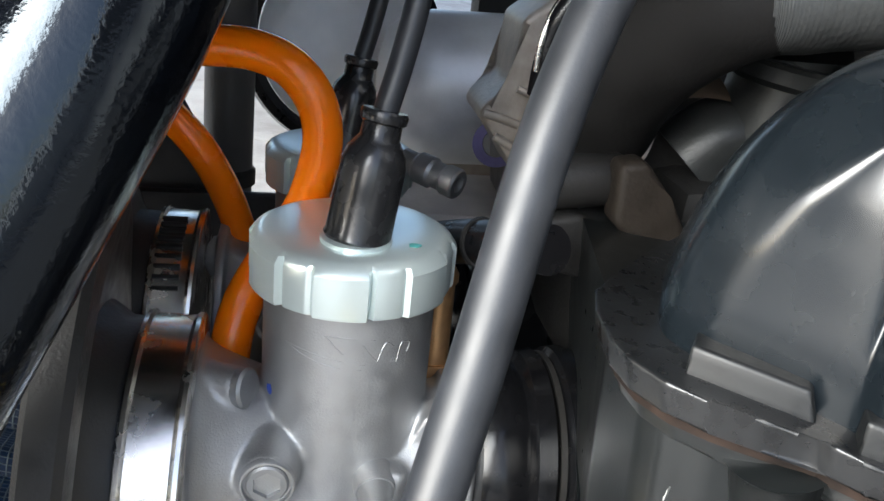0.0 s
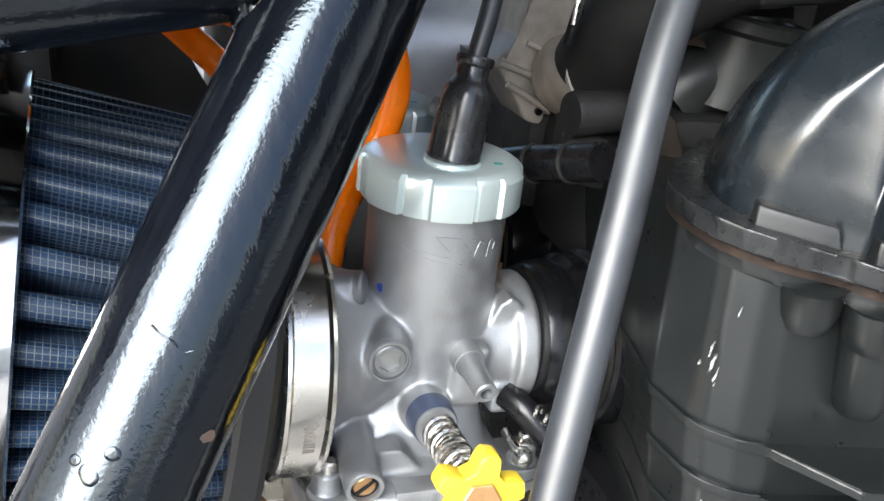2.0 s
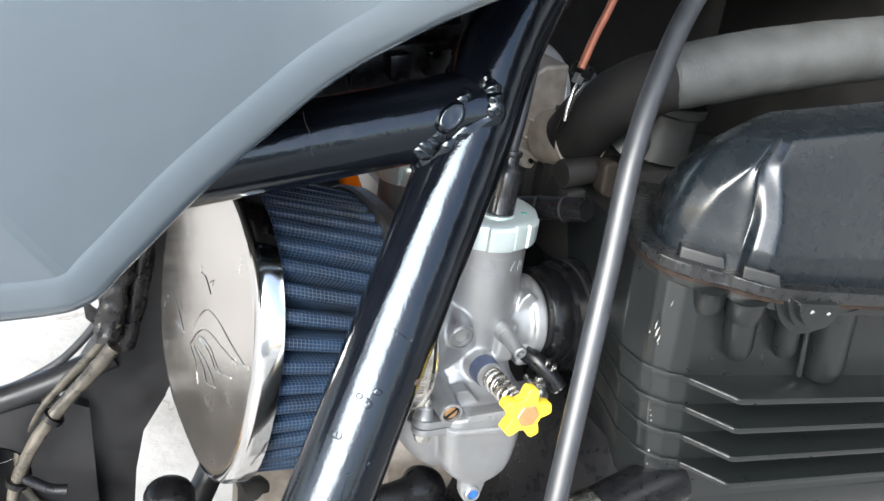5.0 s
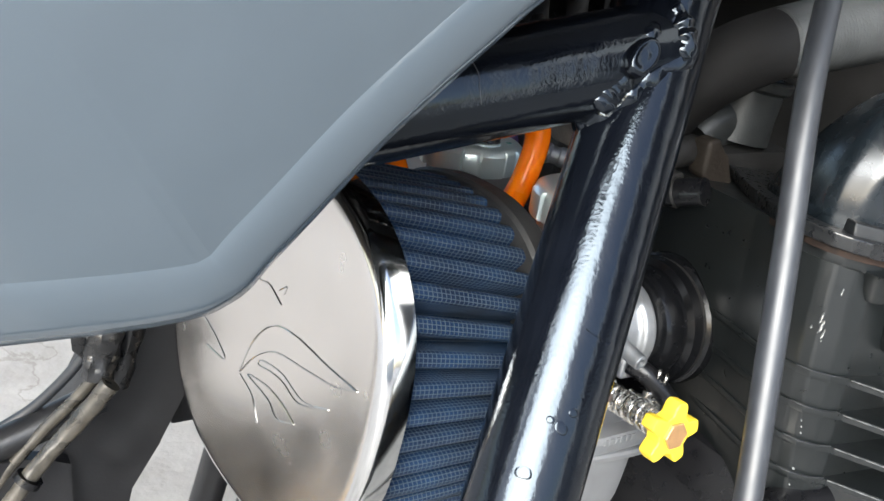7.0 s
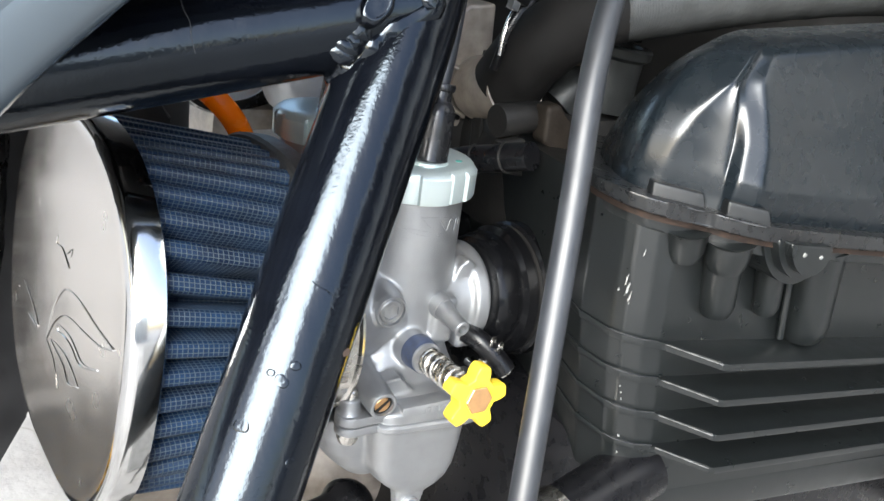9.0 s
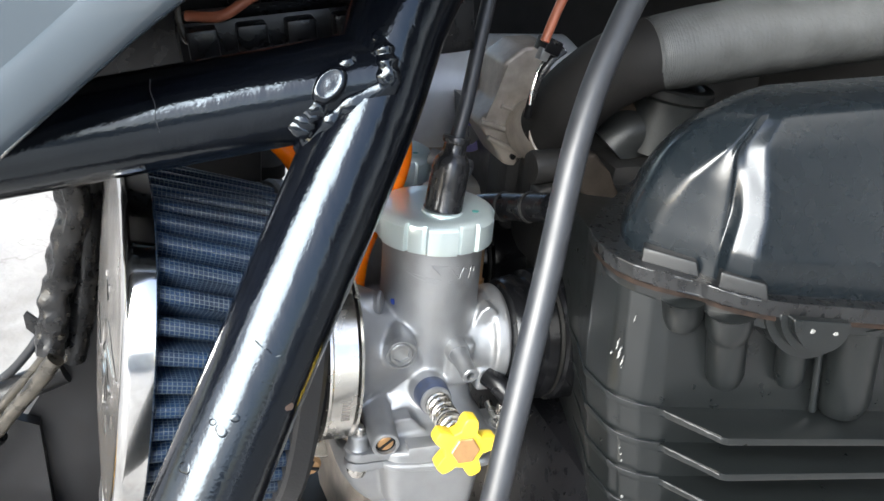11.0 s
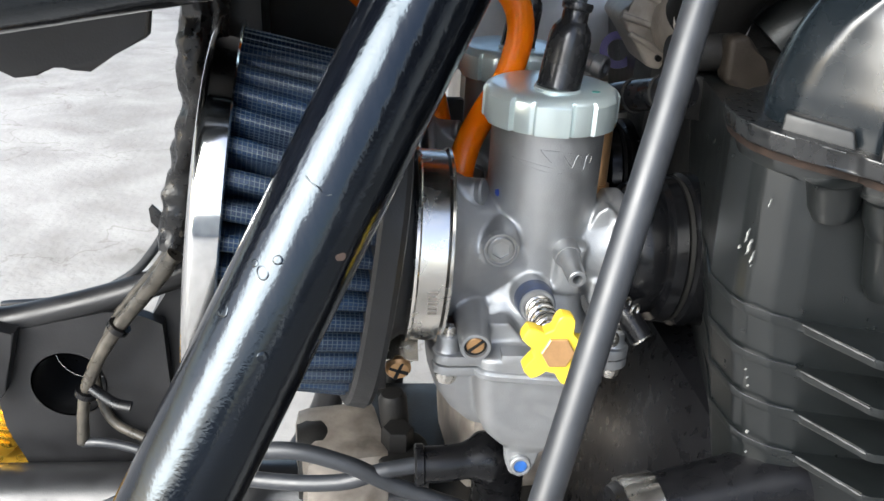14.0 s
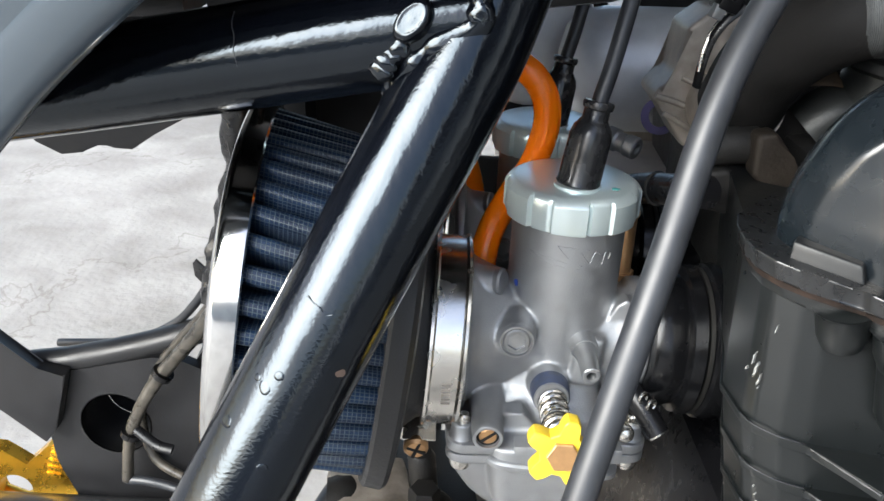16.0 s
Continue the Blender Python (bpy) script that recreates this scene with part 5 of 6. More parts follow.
# ---- brass fitting behind the slide housing ----
bf = thing("brass_fitting", (0.0205, 0.010, 0.503), "brass hexagon hose fitting", "fitting")
part("hexagon", lathe([(0, 0.0045), (0.006, 0.0045)], (0.0205, 0.010, 0.5050), (0, 0, 1), 6), M_BRASS, bf)
part("stem", lathe([(0, 0.0034), (0.018, 0.0032), (0.019, 0.0038), (0.0205, 0.0038), (0.022, 0.003)], (0.0205, 0.010, 0.5110), (0, 0, 1), 20), M_BRASS, bf)
part("base", lathe([(0, 0.006), (0.003, 0.005)], (0.0205, 0.010, 0.5020), (0, 0, 1), 20), M_CAST, bf)

# ---- orange hoses ----
h1 = thing("orange_hose", (-0.0215, 0.012, 0.50), "bright orange rubber breather hose", "hose", "orange hoses")
part("tube", sweep([(-0.0225, 0.013, 0.500), (-0.0228, 0.0125, 0.510), (-0.0205, 0.0165, 0.520), (-0.0145, 0.0225, 0.530), (-0.0088, 0.0250, 0.5385), (-0.0062, 0.0252, 0.5465), (-0.0050, 0.0255, 0.5545), (-0.0068, 0.0262, 0.5625), (-0.0125, 0.0275, 0.5690), (-0.0205, 0.0295, 0.5715), (-0.031, 0.033, 0.5710), (-0.045, 0.040, 0.569), (-0.052, 0.046, 0.580), (-0.052, 0.052, 0.60)], 0.0043, 24, 8), M_ORANGE, h1)
h2 = thing("orange_hose", (-0.026, 0.082, 0.497), "bright orange rubber breather hose", "hose", "orange hoses")
part("tube", sweep([(-0.0225, 0.0750, 0.497), (-0.0240, 0.0735, 0.510), (-0.0275, 0.0720, 0.523), (-0.0345, 0.0710, 0.537), (-0.0440, 0.0720, 0.5475), (-0.0550, 0.0770, 0.5565), (-0.066, 0.084, 0.5655), (-0.074, 0.100, 0.575), (-0.078, 0.13, 0.585)], 0.0043, 24, 8), M_ORANGE, h2)

# ---- outlet hose, its housing and the clutter over the engine ----
hs = thing("outlet_housing", (0.045, 0.055, 0.50), "dull beige cast outlet housing with slanted ridges", "housing")
UPR = lambda v: Vector((v.x, v.z, v.y))
o = [(0.0425, 0.5790), (0.0500, 0.5850), (0.0620, 0.5860), (0.0640, 0.5500), (0.0560, 0.5400), (0.0513, 0.5370), (0.0464, 0.5385), (0.0397, 0.5484), (0.0342, 0.5548), (0.0356, 0.5580), (0.0414, 0.5633)]
part("casting", prism(o, 0.055, 0.078, UPR, 0.0018, None, 3), M_HOUSING, hs, "", 60)
part("rib", sweep([(0.0350, 0.0545, 0.5560), (0.0440, 0.0540, 0.5535), (0.0550, 0.0540, 0.5490)], 0.0011, 12, 4), M_HOUSING, hs)
part("rib", sweep([(0.0385, 0.0545, 0.5500), (0.0450, 0.0540, 0.5468), (0.0530, 0.0540, 0.5425)], 0.0011, 12, 4), M_HOUSING, hs)
part("rib", sweep([(0.0430, 0.0545, 0.5625), (0.0500, 0.0535, 0.5600), (0.0575, 0.0535, 0.5565)], 0.0009, 12, 4), M_HOUSING, hs)
part("drilled_hole", lathe([(0, 0.0012), (0.002, 0.0012)], (0.0500, 0.0538, 0.5418), (0, 1, 0), 14), M_RUBBER, hs)
part("neck_spigot", lathe([(0, 0.0125), (0.026, 0.0125)], (0.0575, 0.0520, 0.5540), (-0.05, -0.9, 0.25), 32), M_HOUSING, hs)
part("foot", rbox((0.058, 0.066, 0.520), (0.02, 0.022, 0.05), 0.004), M_DARK, hs)
oh = thing("outlet_hose", (0.06, 0.015, 0.56), "thick black rubber coolant hose with worn grey surface", "hose")
ELBOW = [(0.0565, 0.0330, 0.5600), (0.0565, 0.0260, 0.5690), (0.0572, 0.0205, 0.5750), (0.0595, 0.0140, 0.5815), (0.0635, 0.0080, 0.5875), (0.0685, 0.0030, 0.5920), (0.0740, 0.0010, 0.5945)]
part("rubber_elbow", sweep(ELBOW, lambda t: 0.0135 - 0.0012 * t, 40, 8, wobble=0.015), mat("matt_hose_rubber", (0.0085, 0.008, 0.0076), 0.72, 0.0, 0.3, 120, 0.3, 900, 0.0003, spec=0.2), oh, "matt black rubber elbow")
part("tube", sweep([(0.0700, 0.0010, 0.5938), (0.0760, 0.0005, 0.5950), (0.095, 0.0, 0.5985), (0.12, 0.0, 0.6025), (0.16, 0.0, 0.6075), (0.21, 0.0, 0.6115), (0.27, 0.0, 0.613)], lambda t: 0.0117 + 0.0018 * min(1.0, t * 2.5) + 0.00005 * math.sin(t * 520), 36, 40, wobble=0.02), M_HOSE, oh, "worn grey ribbed hose")
part("clip_wire", sweep([(0.0400, 0.0130, 0.5900), (0.0372, 0.0118, 0.5860), (0.0354, 0.0110, 0.5805), (0.0350, 0.0108, 0.5745)], lambda t: 0.0007, 10, 6), M_STEEL, oh, "bright wire tang of the clamp")
part("clamp_band", sweep([(0.0450, 0.0110, 0.5930), (0.0400, 0.0105, 0.5890), (0.0368, 0.0108, 0.5830), (0.0358, 0.0120, 0.5760), (0.0362, 0.0150, 0.5690)], 0.0014, 12, 6, flat=0.5), M_RUBBER, oh, "dark clamp band round the elbow")
part("clamp_lug", rbox((0.0395, 0.0120, 0.5940), (0.0065, 0.0070, 0.0050), 0.0010, (0, 20, 10)), M_RUBBER, oh)
part("clamp_lug", rbox((0.0370, 0.0100, 0.5915), (0.0035, 0.0030, 0.0040), 0.0006, (0, 20, 10)), M_STUB, oh, "dull metal end of the clamp screw")
nk = thing("filler_neck", (0.100, 0.03, 0.54), "dull grey cast filler neck behind the head cover", "filler neck")
part("neck", lathe([(0, 0.0150), (0.010, 0.0140), (0.0200, 0.0138), (0.0215, 0.0160), (0.0245, 0.0162), (0.0255, 0.0155), (0.0255, 0.0120), (0.0230, 0.0115)], (0.0975, 0.030, 0.553), (0.10, -0.06, 1), 40), M_NECK, nk)
part("ear", prism([(0.0910, 0.5785), (0.1110, 0.5785), (0.1090, 0.5850), (0.1040, 0.5868), (0.1020, 0.5840), (0.0980, 0.5835), (0.0955, 0.5868), (0.0920, 0.5850)], 0.0240, 0.0262, UPR, 0.0005), M_NECK, nk, "upright slotted ear of the neck")
part("root", sweep([(0.0800, 0.0320, 0.5520), (0.0860, 0.0310, 0.5580), (0.0950, 0.0300, 0.5600)], 0.0105, 24, 6), M_NECK, nk)
part("base", rbox((0.098, 0.035, 0.542), (0.05, 0.04, 0.018), 0.006), M_DARK, nk)
bt = thing("heat_strap", (0.062, 0.012, 0.565), "thin tan strap curved round the neck", "strap")
part("band", sweep([(0.0560, 0.0275, 0.5620), (0.0600, 0.0250, 0.5650), (0.0650, 0.0230, 0.5695), (0.0700, 0.0225, 0.5720), (0.0760, 0.0230, 0.5725), (0.0820, 0.0260, 0.5715)], 0.0040, 16, 6, flat=0.16), mat("tan_strap", (0.085, 0.058, 0.036), 0.6, 0.0, 0.3, 200), bt)
br = thing("head_bracket", (0.06, 0.0, 0.50), "dark pitted steel engine bracket with a bolt sleeve", "bracket")
part("plate", prism([(0.0400, 0.5455), (0.0470, 0.5470), (0.0560, 0.5430), (0.0640, 0.5385), (0.0690, 0.5330), (0.0650, 0.5285), (0.0560, 0.5315), (0.0400, 0.5345)], 0.006, 0.014, UPR, 0.0016, None, 3), M_DARK, br)
part("sleeve", lathe([(0, 0.0030), (0, 0.0056), (0.0010, 0.0060), (0.0130, 0.0056), (0.0180, 0.0056)], (0.0385, 0.0115, 0.5520), (1, 0.06, 0.06), 28), M_DARK, br, "open-ended dull steel sleeve")
part("sleeve_bore", lathe([(0.0004, 0.0032), (0.0006, 0.0032)], (0.0385, 0.0115, 0.5520), (1, 0.06, 0.06), 24), M_RUBBER, br)
part("web", prism([(0.0525, 0.5590), (0.0580, 0.5600), (0.0640, 0.5530), (0.0700, 0.5440), (0.0665, 0.5385), (0.0590, 0.5420), (0.0530, 0.5465)], 0.002, 0.010, UPR, 0.0018, None, 3), mat("oily_brown_casting", (0.018, 0.0145, 0.0115), 0.55, 0.1, 0.5, 120, 0.4, 700, 0.0005, spec=0.22), br, "rough brown-stained casting web")
part("block", rbox((0.078, 0.034, 0.523), (0.05, 0.05, 0.04), 0.006), M_DARK, br)
part("rear_wall", rbox((0.0720, 0.0420, 0.5480), (0.040, 0.012, 0.046), 0.006, (0, 0, -12)), M_DARK, br)
# black connector tube over the intake
ct = thing("vacuum_tube", (0.03, 0.004, 0.53), "black rubber vacuum tube with two wire rings", "hose")
VT = [(0.020, 0.018, 0.5350), (0.0255, 0.0080, 0.5395), (0.0304, -0.0030, 0.5433), (0.0334, -0.0105, 0.5460), (0.0350, -0.0150, 0.5475)]
part("tube", sweep(VT, 0.0047, 24, 8), M_RUBBER, ct)
for i, k in ((1, 0.3), (2, 0.4)):
    a, b = Vector(VT[i]), Vector(VT[i + 1])
    part("wire_ring", lathe([(0, 0.0047), (0, 0.0053), (0.0007, 0.0051), (0.0007, 0.0047)], a.lerp(b, k), b - a, 24), M_DARK, ct)
# nozzle of the far carburettor, pointing to the engine
fn = thing("vacuum_nozzle", (0.018, 0.064, 0.535), "dark metal nozzle with a round open end", "nozzle")
part("barrel", lathe([(0, 0.0032), (0.004, 0.0032), (0.005, 0.0040), (0.009, 0.0040), (0.0098, 0.0034), (0.0125, 0.0034), (0.0132, 0.0039), (0.0165, 0.0039), (0.0170, 0.0034), (0.0170, 0.0020), (0.012, 0.0019)], (0.0165, 0.0565, 0.5420), (0.74, -0.66, -0.14), 28), M_STUB, fn)
pr = thing("purple_ring", (0.062, 0.125, 0.525), "violet plastic ring on a cable end", "ring")
part("ring", lathe([(0, 0.0045), (0, 0.0078), (0.004, 0.0078), (0.004, 0.0045), (0, 0.0045)], (0.055, 0.120, 0.531), (-0.3, -1, 0.25), 28, cap=False), mat("violet_plastic", (0.13, 0.11, 0.34), 0.4), pr)

# ---- starter housing on the far side ----
st = thing("far_side_casing", (0.05, 0.19, 0.0), "pale grey cast casing on the far side", "casing")
part("drum", lathe([(0, 0.012), (0.003, 0.022), (0.010, 0.028), (0.020, 0.030), (0.11, 0.030), (0.115, 0.026)], (0.020, 0.185, 0.535), (1, 0, 0.02), 48), mat("pale_grey_casing", (0.60, 0.62, 0.64), 0.4, 0.3, 0.15, 80, 0.2, 900), st)
part("back", rbox((0.09, 0.22, 0.46), (0.19, 0.05, 0.10), 0.01), M_HOUSING, st)
part("lower_case", rbox((0.105, 0.16, 0.20), (0.11, 0.14, 0.40), 0.02), M_DARK, st)
part("ledge", rbox((0.05, 0.135, 0.492), (0.10, 0.05, 0.035), 0.006), mat("pale_cast_ledge", (0.74, 0.70, 0.65), 0.5, 0.1, 0.15, 90, 0.3, 900, 0.0004), st, "pale cast ledge")
rg = thing("far_intake_ring", (-0.03, 0.18, 0.53), "dark rubber ring round a pale round plate", "intake ring")
part("ring", lathe([(0, 0.040), (0.002, 0.043), (0.008, 0.043), (0.010, 0.040), (0.006, 0.036)], (0.006, 0.215, 0.545), (0.25, -1, 0.25), 56, cap=False), M_RUBBER, rg)
part("disc", lathe([(0, 0.036), (0.003, 0.036), (0.005, 0.030)], (0.007, 0.215, 0.545), (0.25, -1, 0.25), 48), mat("pale_plate", (0.80, 0.79, 0.77), 0.45, 0.2, 0.1, 80), rg)

po = thing("rear_post", (-0.036, 0.158, 0.0), "dark grey steel post behind the carburetors", "post")
part("column", sweep([(-0.040, 0.158, -0.004), (-0.038, 0.158, 0.30), (-0.036, 0.158, 0.46), (-0.035, 0.158, 0.52), (-0.034, 0.160, 0.60)], 0.0088, 24, 6), mat("dusty_post_paint", (0.050, 0.051, 0.053), 0.45, 0.1, 0.3, 90, 0.3, 900, 0.0003), po)
part("collar", lathe([(0, 0.0090), (0.001, 0.0102), (0.006, 0.0102), (0.007, 0.0090)], (-0.0355, 0.158, 0.500), (0.02, 0, 1), 28), M_DARK, po)

# ---- fuel tank, its side panel and the wiring under it ----
tank = thing("fuel_tank", (0.05, 0.06, 0.66), "dark underside of the motorcycle fuel tank", "fuel tank")
ts = []
for z, g in ((0.655, -0.03), (0.650, -0.01), (0.655, 0.0), (0.70, 0.02), (0.80, 0.03), (0.85, 0.0), (0.87, -0.05)):
    ts.append([(x, y, z) for x, y in oval(0.24 + g, 0.12 + g, 48, 3.2, 0.25, 0.17)])
part("shell", loft(ts), M_PLATE, tank)
# Added block, out of view: keeps sky light off the top of the filter.
seat = thing("filter_shade_block", (-0.079, 0.125, 0.632), "unseen black block added to shade the filter", "seat")
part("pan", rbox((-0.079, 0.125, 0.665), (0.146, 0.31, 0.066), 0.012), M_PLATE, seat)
panel = thing("side_panel", (-0.139, -0.066, 0.555), "glossy slate grey plastic side panel with a cut corner", "body panel")


def flare(x):
    """How far the upper edge stands out from the machine."""
    f = 23.0 * max(0.0, min(x, -0.055) + 0.093) ** 2
    return f + 0.25 * max(0.0, x + 0.055)


def panel_rows():
    edge = smooth_path([(-0.42, 0.562, 0), (-0.30, 0.5545, 0), (-0.20, 0.5520, 0), (-0.155, 0.5515, 0), (-0.1415, 0.5545, 0), (-0.1345, 0.5615, 0), (-0.128, 0.5685, 0), (-0.1175, 0.5800, 0), (-0.1070, 0.5900, 0), (-0.0958, 0.6000, 0), (-0.0848, 0.6100, 0), (-0.0737, 0.6200, 0), (-0.0634, 0.6300, 0), (-0.0531, 0.6400, 0), (-0.03, 0.660, 0), (0.0, 0.69, 0)], 6)
    n = len(edge)

    def row(inset, depth):
        out = []
        for i, p in enumerate(edge):
            d = (edge[min(i + 1, n - 1)] - edge[max(i - 1, 0)]).normalized()
            nn = Vector((-d.y, d.x, 0))
            q = p + nn * min(inset, 0.0125) + Vector((-0.55, 0.83, 0)) * max(0.0, inset - 0.0125)
            out.append(Vector((q.x, -0.0695 - flare(p.x) * math.exp(-inset / 0.12) + depth, q.y)))
        return out

    return [row(*r) for r in ((0.004, 0.010), (0.0006, 0.006), (0.0, 0.0030), (0.0012, 0.0004), (0.004, -0.0010), (0.0105, -0.0028), (0.0125, -0.0026), (0.020, -0.0042), (0.035, -0.0066), (0.06, -0.0090), (0.10, -0.008), (0.16, 0.0), (0.22, 0.03))]


def skin(rows, back=0.012):
    """An open shell of rows, closed behind by a second skin."""
    bm = bmesh.new()
    behind = [[v + Vector((0, back, 0)) for v in r] for r in (rows[0], rows[-1])]
    grid_faces(bm, rows, False, False, False)
    grid_faces(bm, [rows[0], behind[0], behind[1], rows[-1]], False, False, False)
    bmesh.ops.remove_doubles(bm, verts=bm.verts, dist=1e-6)
    return bm


ROWS = panel_rows()
part("rolled_edge", skin(ROWS[:7], 0.004), M_PANEL, panel, "bevelled edge of the panel", sharp=50)
part("shell", skin(ROWS[6:]), M_PANEL, panel, "glossy grey painted face", sharp=50)
wl = thing("wiring_block", (-0.06, 0.0, 0.595), "black connector block with reddish wires", "wiring")
part("backing", rbox((-0.062, 0.022, 0.612), (0.100, 0.004, 0.052), 0.001, (0, -12, 0)), M_RUBBER, wl, "black backing sheet")
part("block", rbox((-0.035, 0.004, 0.598), (0.085, 0.02, 0.018), 0.003, (0, -8, 0)), M_RUBBER, wl)
for k in range(6):
    part("terminal", rbox((-0.071 + 0.013 * k, -0.009, 0.596 + 0.0018 * k), (0.008, 0.008, 0.009), 0.001, (0, -8, 0)), M_RUBBER, wl)
for k, pts in enumerate((((-0.075, -0.006, 0.603), (-0.066, -0.010, 0.604), (-0.056, -0.009, 0.610), (-0.040, -0.004, 0.613)), ((-0.070, -0.004, 0.609), (-0.058, -0.008, 0.613), (-0.045, -0.006, 0.612), (-0.030, 0.0, 0.618)))):
    part("wire", sweep(pts, 0.0015, 12, 6), M_COPPER, wl, "reddish insulated wire")
part("wire", sweep([(-0.0775, -0.008, 0.606), (-0.0765, -0.010, 0.600), (-0.0745, -0.011, 0.597), (-0.068, -0.010, 0.599)], 0.0009, 10, 6), M_SLEEVE, wl, "beige wire loop")
cw = thing("cable_wire", (0.045, 0.02, 0.60), "copper-coloured wire over the hose", "wire")
part("wire", sweep([(0.036, 0.008, 0.596), (0.041, 0.010, 0.608), (0.050, 0.014, 0.625), (0.07, 0.03, 0.66)], 0.0016, 12, 6), M_COPPER, cw)

# ---- tray under the seat ----
tr = thing("under_seat_tray", (-0.16, 0.03, 0.534), "black plastic under-seat tray with a scalloped edge", "tray")
o = [(-0.30, 0.60), (-0.30, 0.56), (-0.20, 0.551), (-0.176, 0.5475), (-0.168, 0.5375), (-0.160, 0.5335), (-0.153, 0.5345), (-0.148, 0.5385), (-0.143, 0.5365), (-0.137, 0.5362), (-0.129, 0.542), (-0.119, 0.5475), (-0.117, 0.562), (-0.118, 0.60)]
part("skirt", prism(o, 0.030, 0.036, lambda v: Vector((v.x, v.z, v.y)), 0.001), M_PLATE, tr)
part("floor", rbox((-0.21, 0.12, 0.585), (0.19, 0.19, 0.012), 0.003), M_PLATE, tr)

seat = thing("seat", (-0.28, 0.10, 0.76), "black motorcycle seat above the frame", "seat")
ss = []
for z, g in ((0.757, -0.015), (0.755, 0.0), (0.775, 0.012), (0.81, 0.010), (0.835, -0.005), (0.845, -0.04)):
    ss.append([(x, y, z) for x, y in oval(0.235 + g, 0.165 + g, 48, 4.0, -0.30, 0.10)])
part("cushion", loft(ss), M_PLATE, seat)
# Added box, hidden behind panel and tray: blocks light towards the filter.
ub = thing("hidden_shade_box", (-0.34, 0.10, 0.605), "hidden black box added to block light behind the panel", "box")
part("box", rbox((-0.335, 0.105, 0.680), (0.36, 0.28, 0.15), 0.012), M_PLATE, ub)
part("flange", rbox((-0.335, 0.105, 0.602), (0.37, 0.29, 0.008), 0.003), M_PLATE, ub)
# ---- loom, sleeves and strut behind the filter ----
lm = thing("wiring_loom", (-0.13, 0.09, 0.44), "black tape-wrapped wiring loom", "wiring loom")
part("wrap", sweep([(-0.112, 0.086, 0.60), (-0.112, 0.088, 0.565), (-0.1155, 0.090, 0.545), (-0.1165, 0.088, 0.528), (-0.1165, 0.090, 0.510), (-0.122, 0.092, 0.493), (-0.126, 0.094, 0.476), (-0.129, 0.093, 0.462), (-0.132, 0.092, 0.448)], 0.0058, 20, 10, wobble=0.35), M_LOOM, lm)
part("wrap", sweep([(-0.107, 0.094, 0.60), (-0.109, 0.096, 0.55), (-0.112, 0.098, 0.51), (-0.117, 0.100, 0.47), (-0.124, 0.100, 0.44)], 0.0055, 18, 8, wobble=0.35), M_LOOM, lm)
tg = part("tape_tag", prism([(0, 0), (-0.006, 0.005), (-0.011, 0.011), (-0.0125, 0.009), (-0.012, 0.003), (-0.006, -0.004), (0.001, -0.004)], -0.0006, 0.0006, lambda v: Vector((-0.1275 + v.x, 0.094 + v.z, 0.456 + v.y)), 0.0003), M_LOOM, lm, "torn tape end")
SL = [(-0.1285, 0.084, 0.449), (-0.1340, 0.085, 0.441), (-0.1420, 0.087, 0.430), (-0.1510, 0.088, 0.419), (-0.1610, 0.088, 0.405), (-0.1690, 0.088, 0.390), (-0.1745, 0.088, 0.374), (-0.1775, 0.088, 0.352)]
sl = thing("wire_sleeve", (-0.1775, 0.088, 0.352), "aged beige wire sleeves tied with black ties", "wire sleeve")
part("sleeve", sweep(SL, lambda t: 0.0036 - 0.0010 * t, 18, 8, wobble=0.15), M_SLEEVE, sl)
part("wire", sweep([(-0.126, 0.090, 0.458), (-0.1375, 0.094, 0.440), (-0.150, 0.098, 0.424), (-0.165, 0.10, 0.403), (-0.172, 0.10, 0.38), (-0.166, 0.095, 0.36), (-0.150, 0.09, 0.352)], 0.0022, 14, 8), M_SLEEVE, sl)
part("wire", sweep([(-0.130, 0.096, 0.462), (-0.1420, 0.102, 0.442), (-0.156, 0.108, 0.426), (-0.18, 0.115, 0.412), (-0.22, 0.13, 0.40)], 0.0020, 14, 8), M_CABLE, sl)
part("wire", sweep([(-0.1775, 0.088, 0.352), (-0.168, 0.086, 0.3535), (-0.155, 0.084, 0.352), (-0.135, 0.078, 0.349), (-0.10, 0.06, 0.36)], 0.0022, 14, 8), M_CABLE, sl)
for k, (i, f) in enumerate(((3, 0.4), (5, 0.6))):
    a, b = Vector(SL[i]), Vector(SL[i + 1])
    part("cable_tie", lathe([(0, 0.0040), (0, 0.0050), (0.0026, 0.0050), (0.0026, 0.0040)], a.lerp(b, f), b - a, 20), M_RUBBER, sl, "black cable tie")
part("tie_tail", sweep([(-0.170, 0.086, 0.383), (-0.160, 0.082, 0.378), (-0.152, 0.080, 0.377)], 0.0024, 10, 6, flat=0.4), M_RUBBER, sl)
su = thing("rear_strut", (-0.14, 0.12, 0.0), "satin black rear frame strut", "strut")
SS = [[(x, 0.105 + dy, z) for x, dy, z in ((x0, 0.0, z), (x1, 0.0, z), (x1, 0.03, z), (x0, 0.03, z))] for z, x0, x1 in ((0.60, -0.112, -0.094), (0.50, -0.116, -0.092), (0.452, -0.124, -0.094), (0.425, -0.136, -0.096), (0.405, -0.148, -0.105), (0.385, -0.155, -0.116), (0.362, -0.166, -0.120), (0.33, -0.178, -0.122), (0.20, -0.20, -0.13), (0.0, -0.22, -0.15))]
part("upper_blade", loft(SS[:5]), M_PLATE, su, sharp=40)
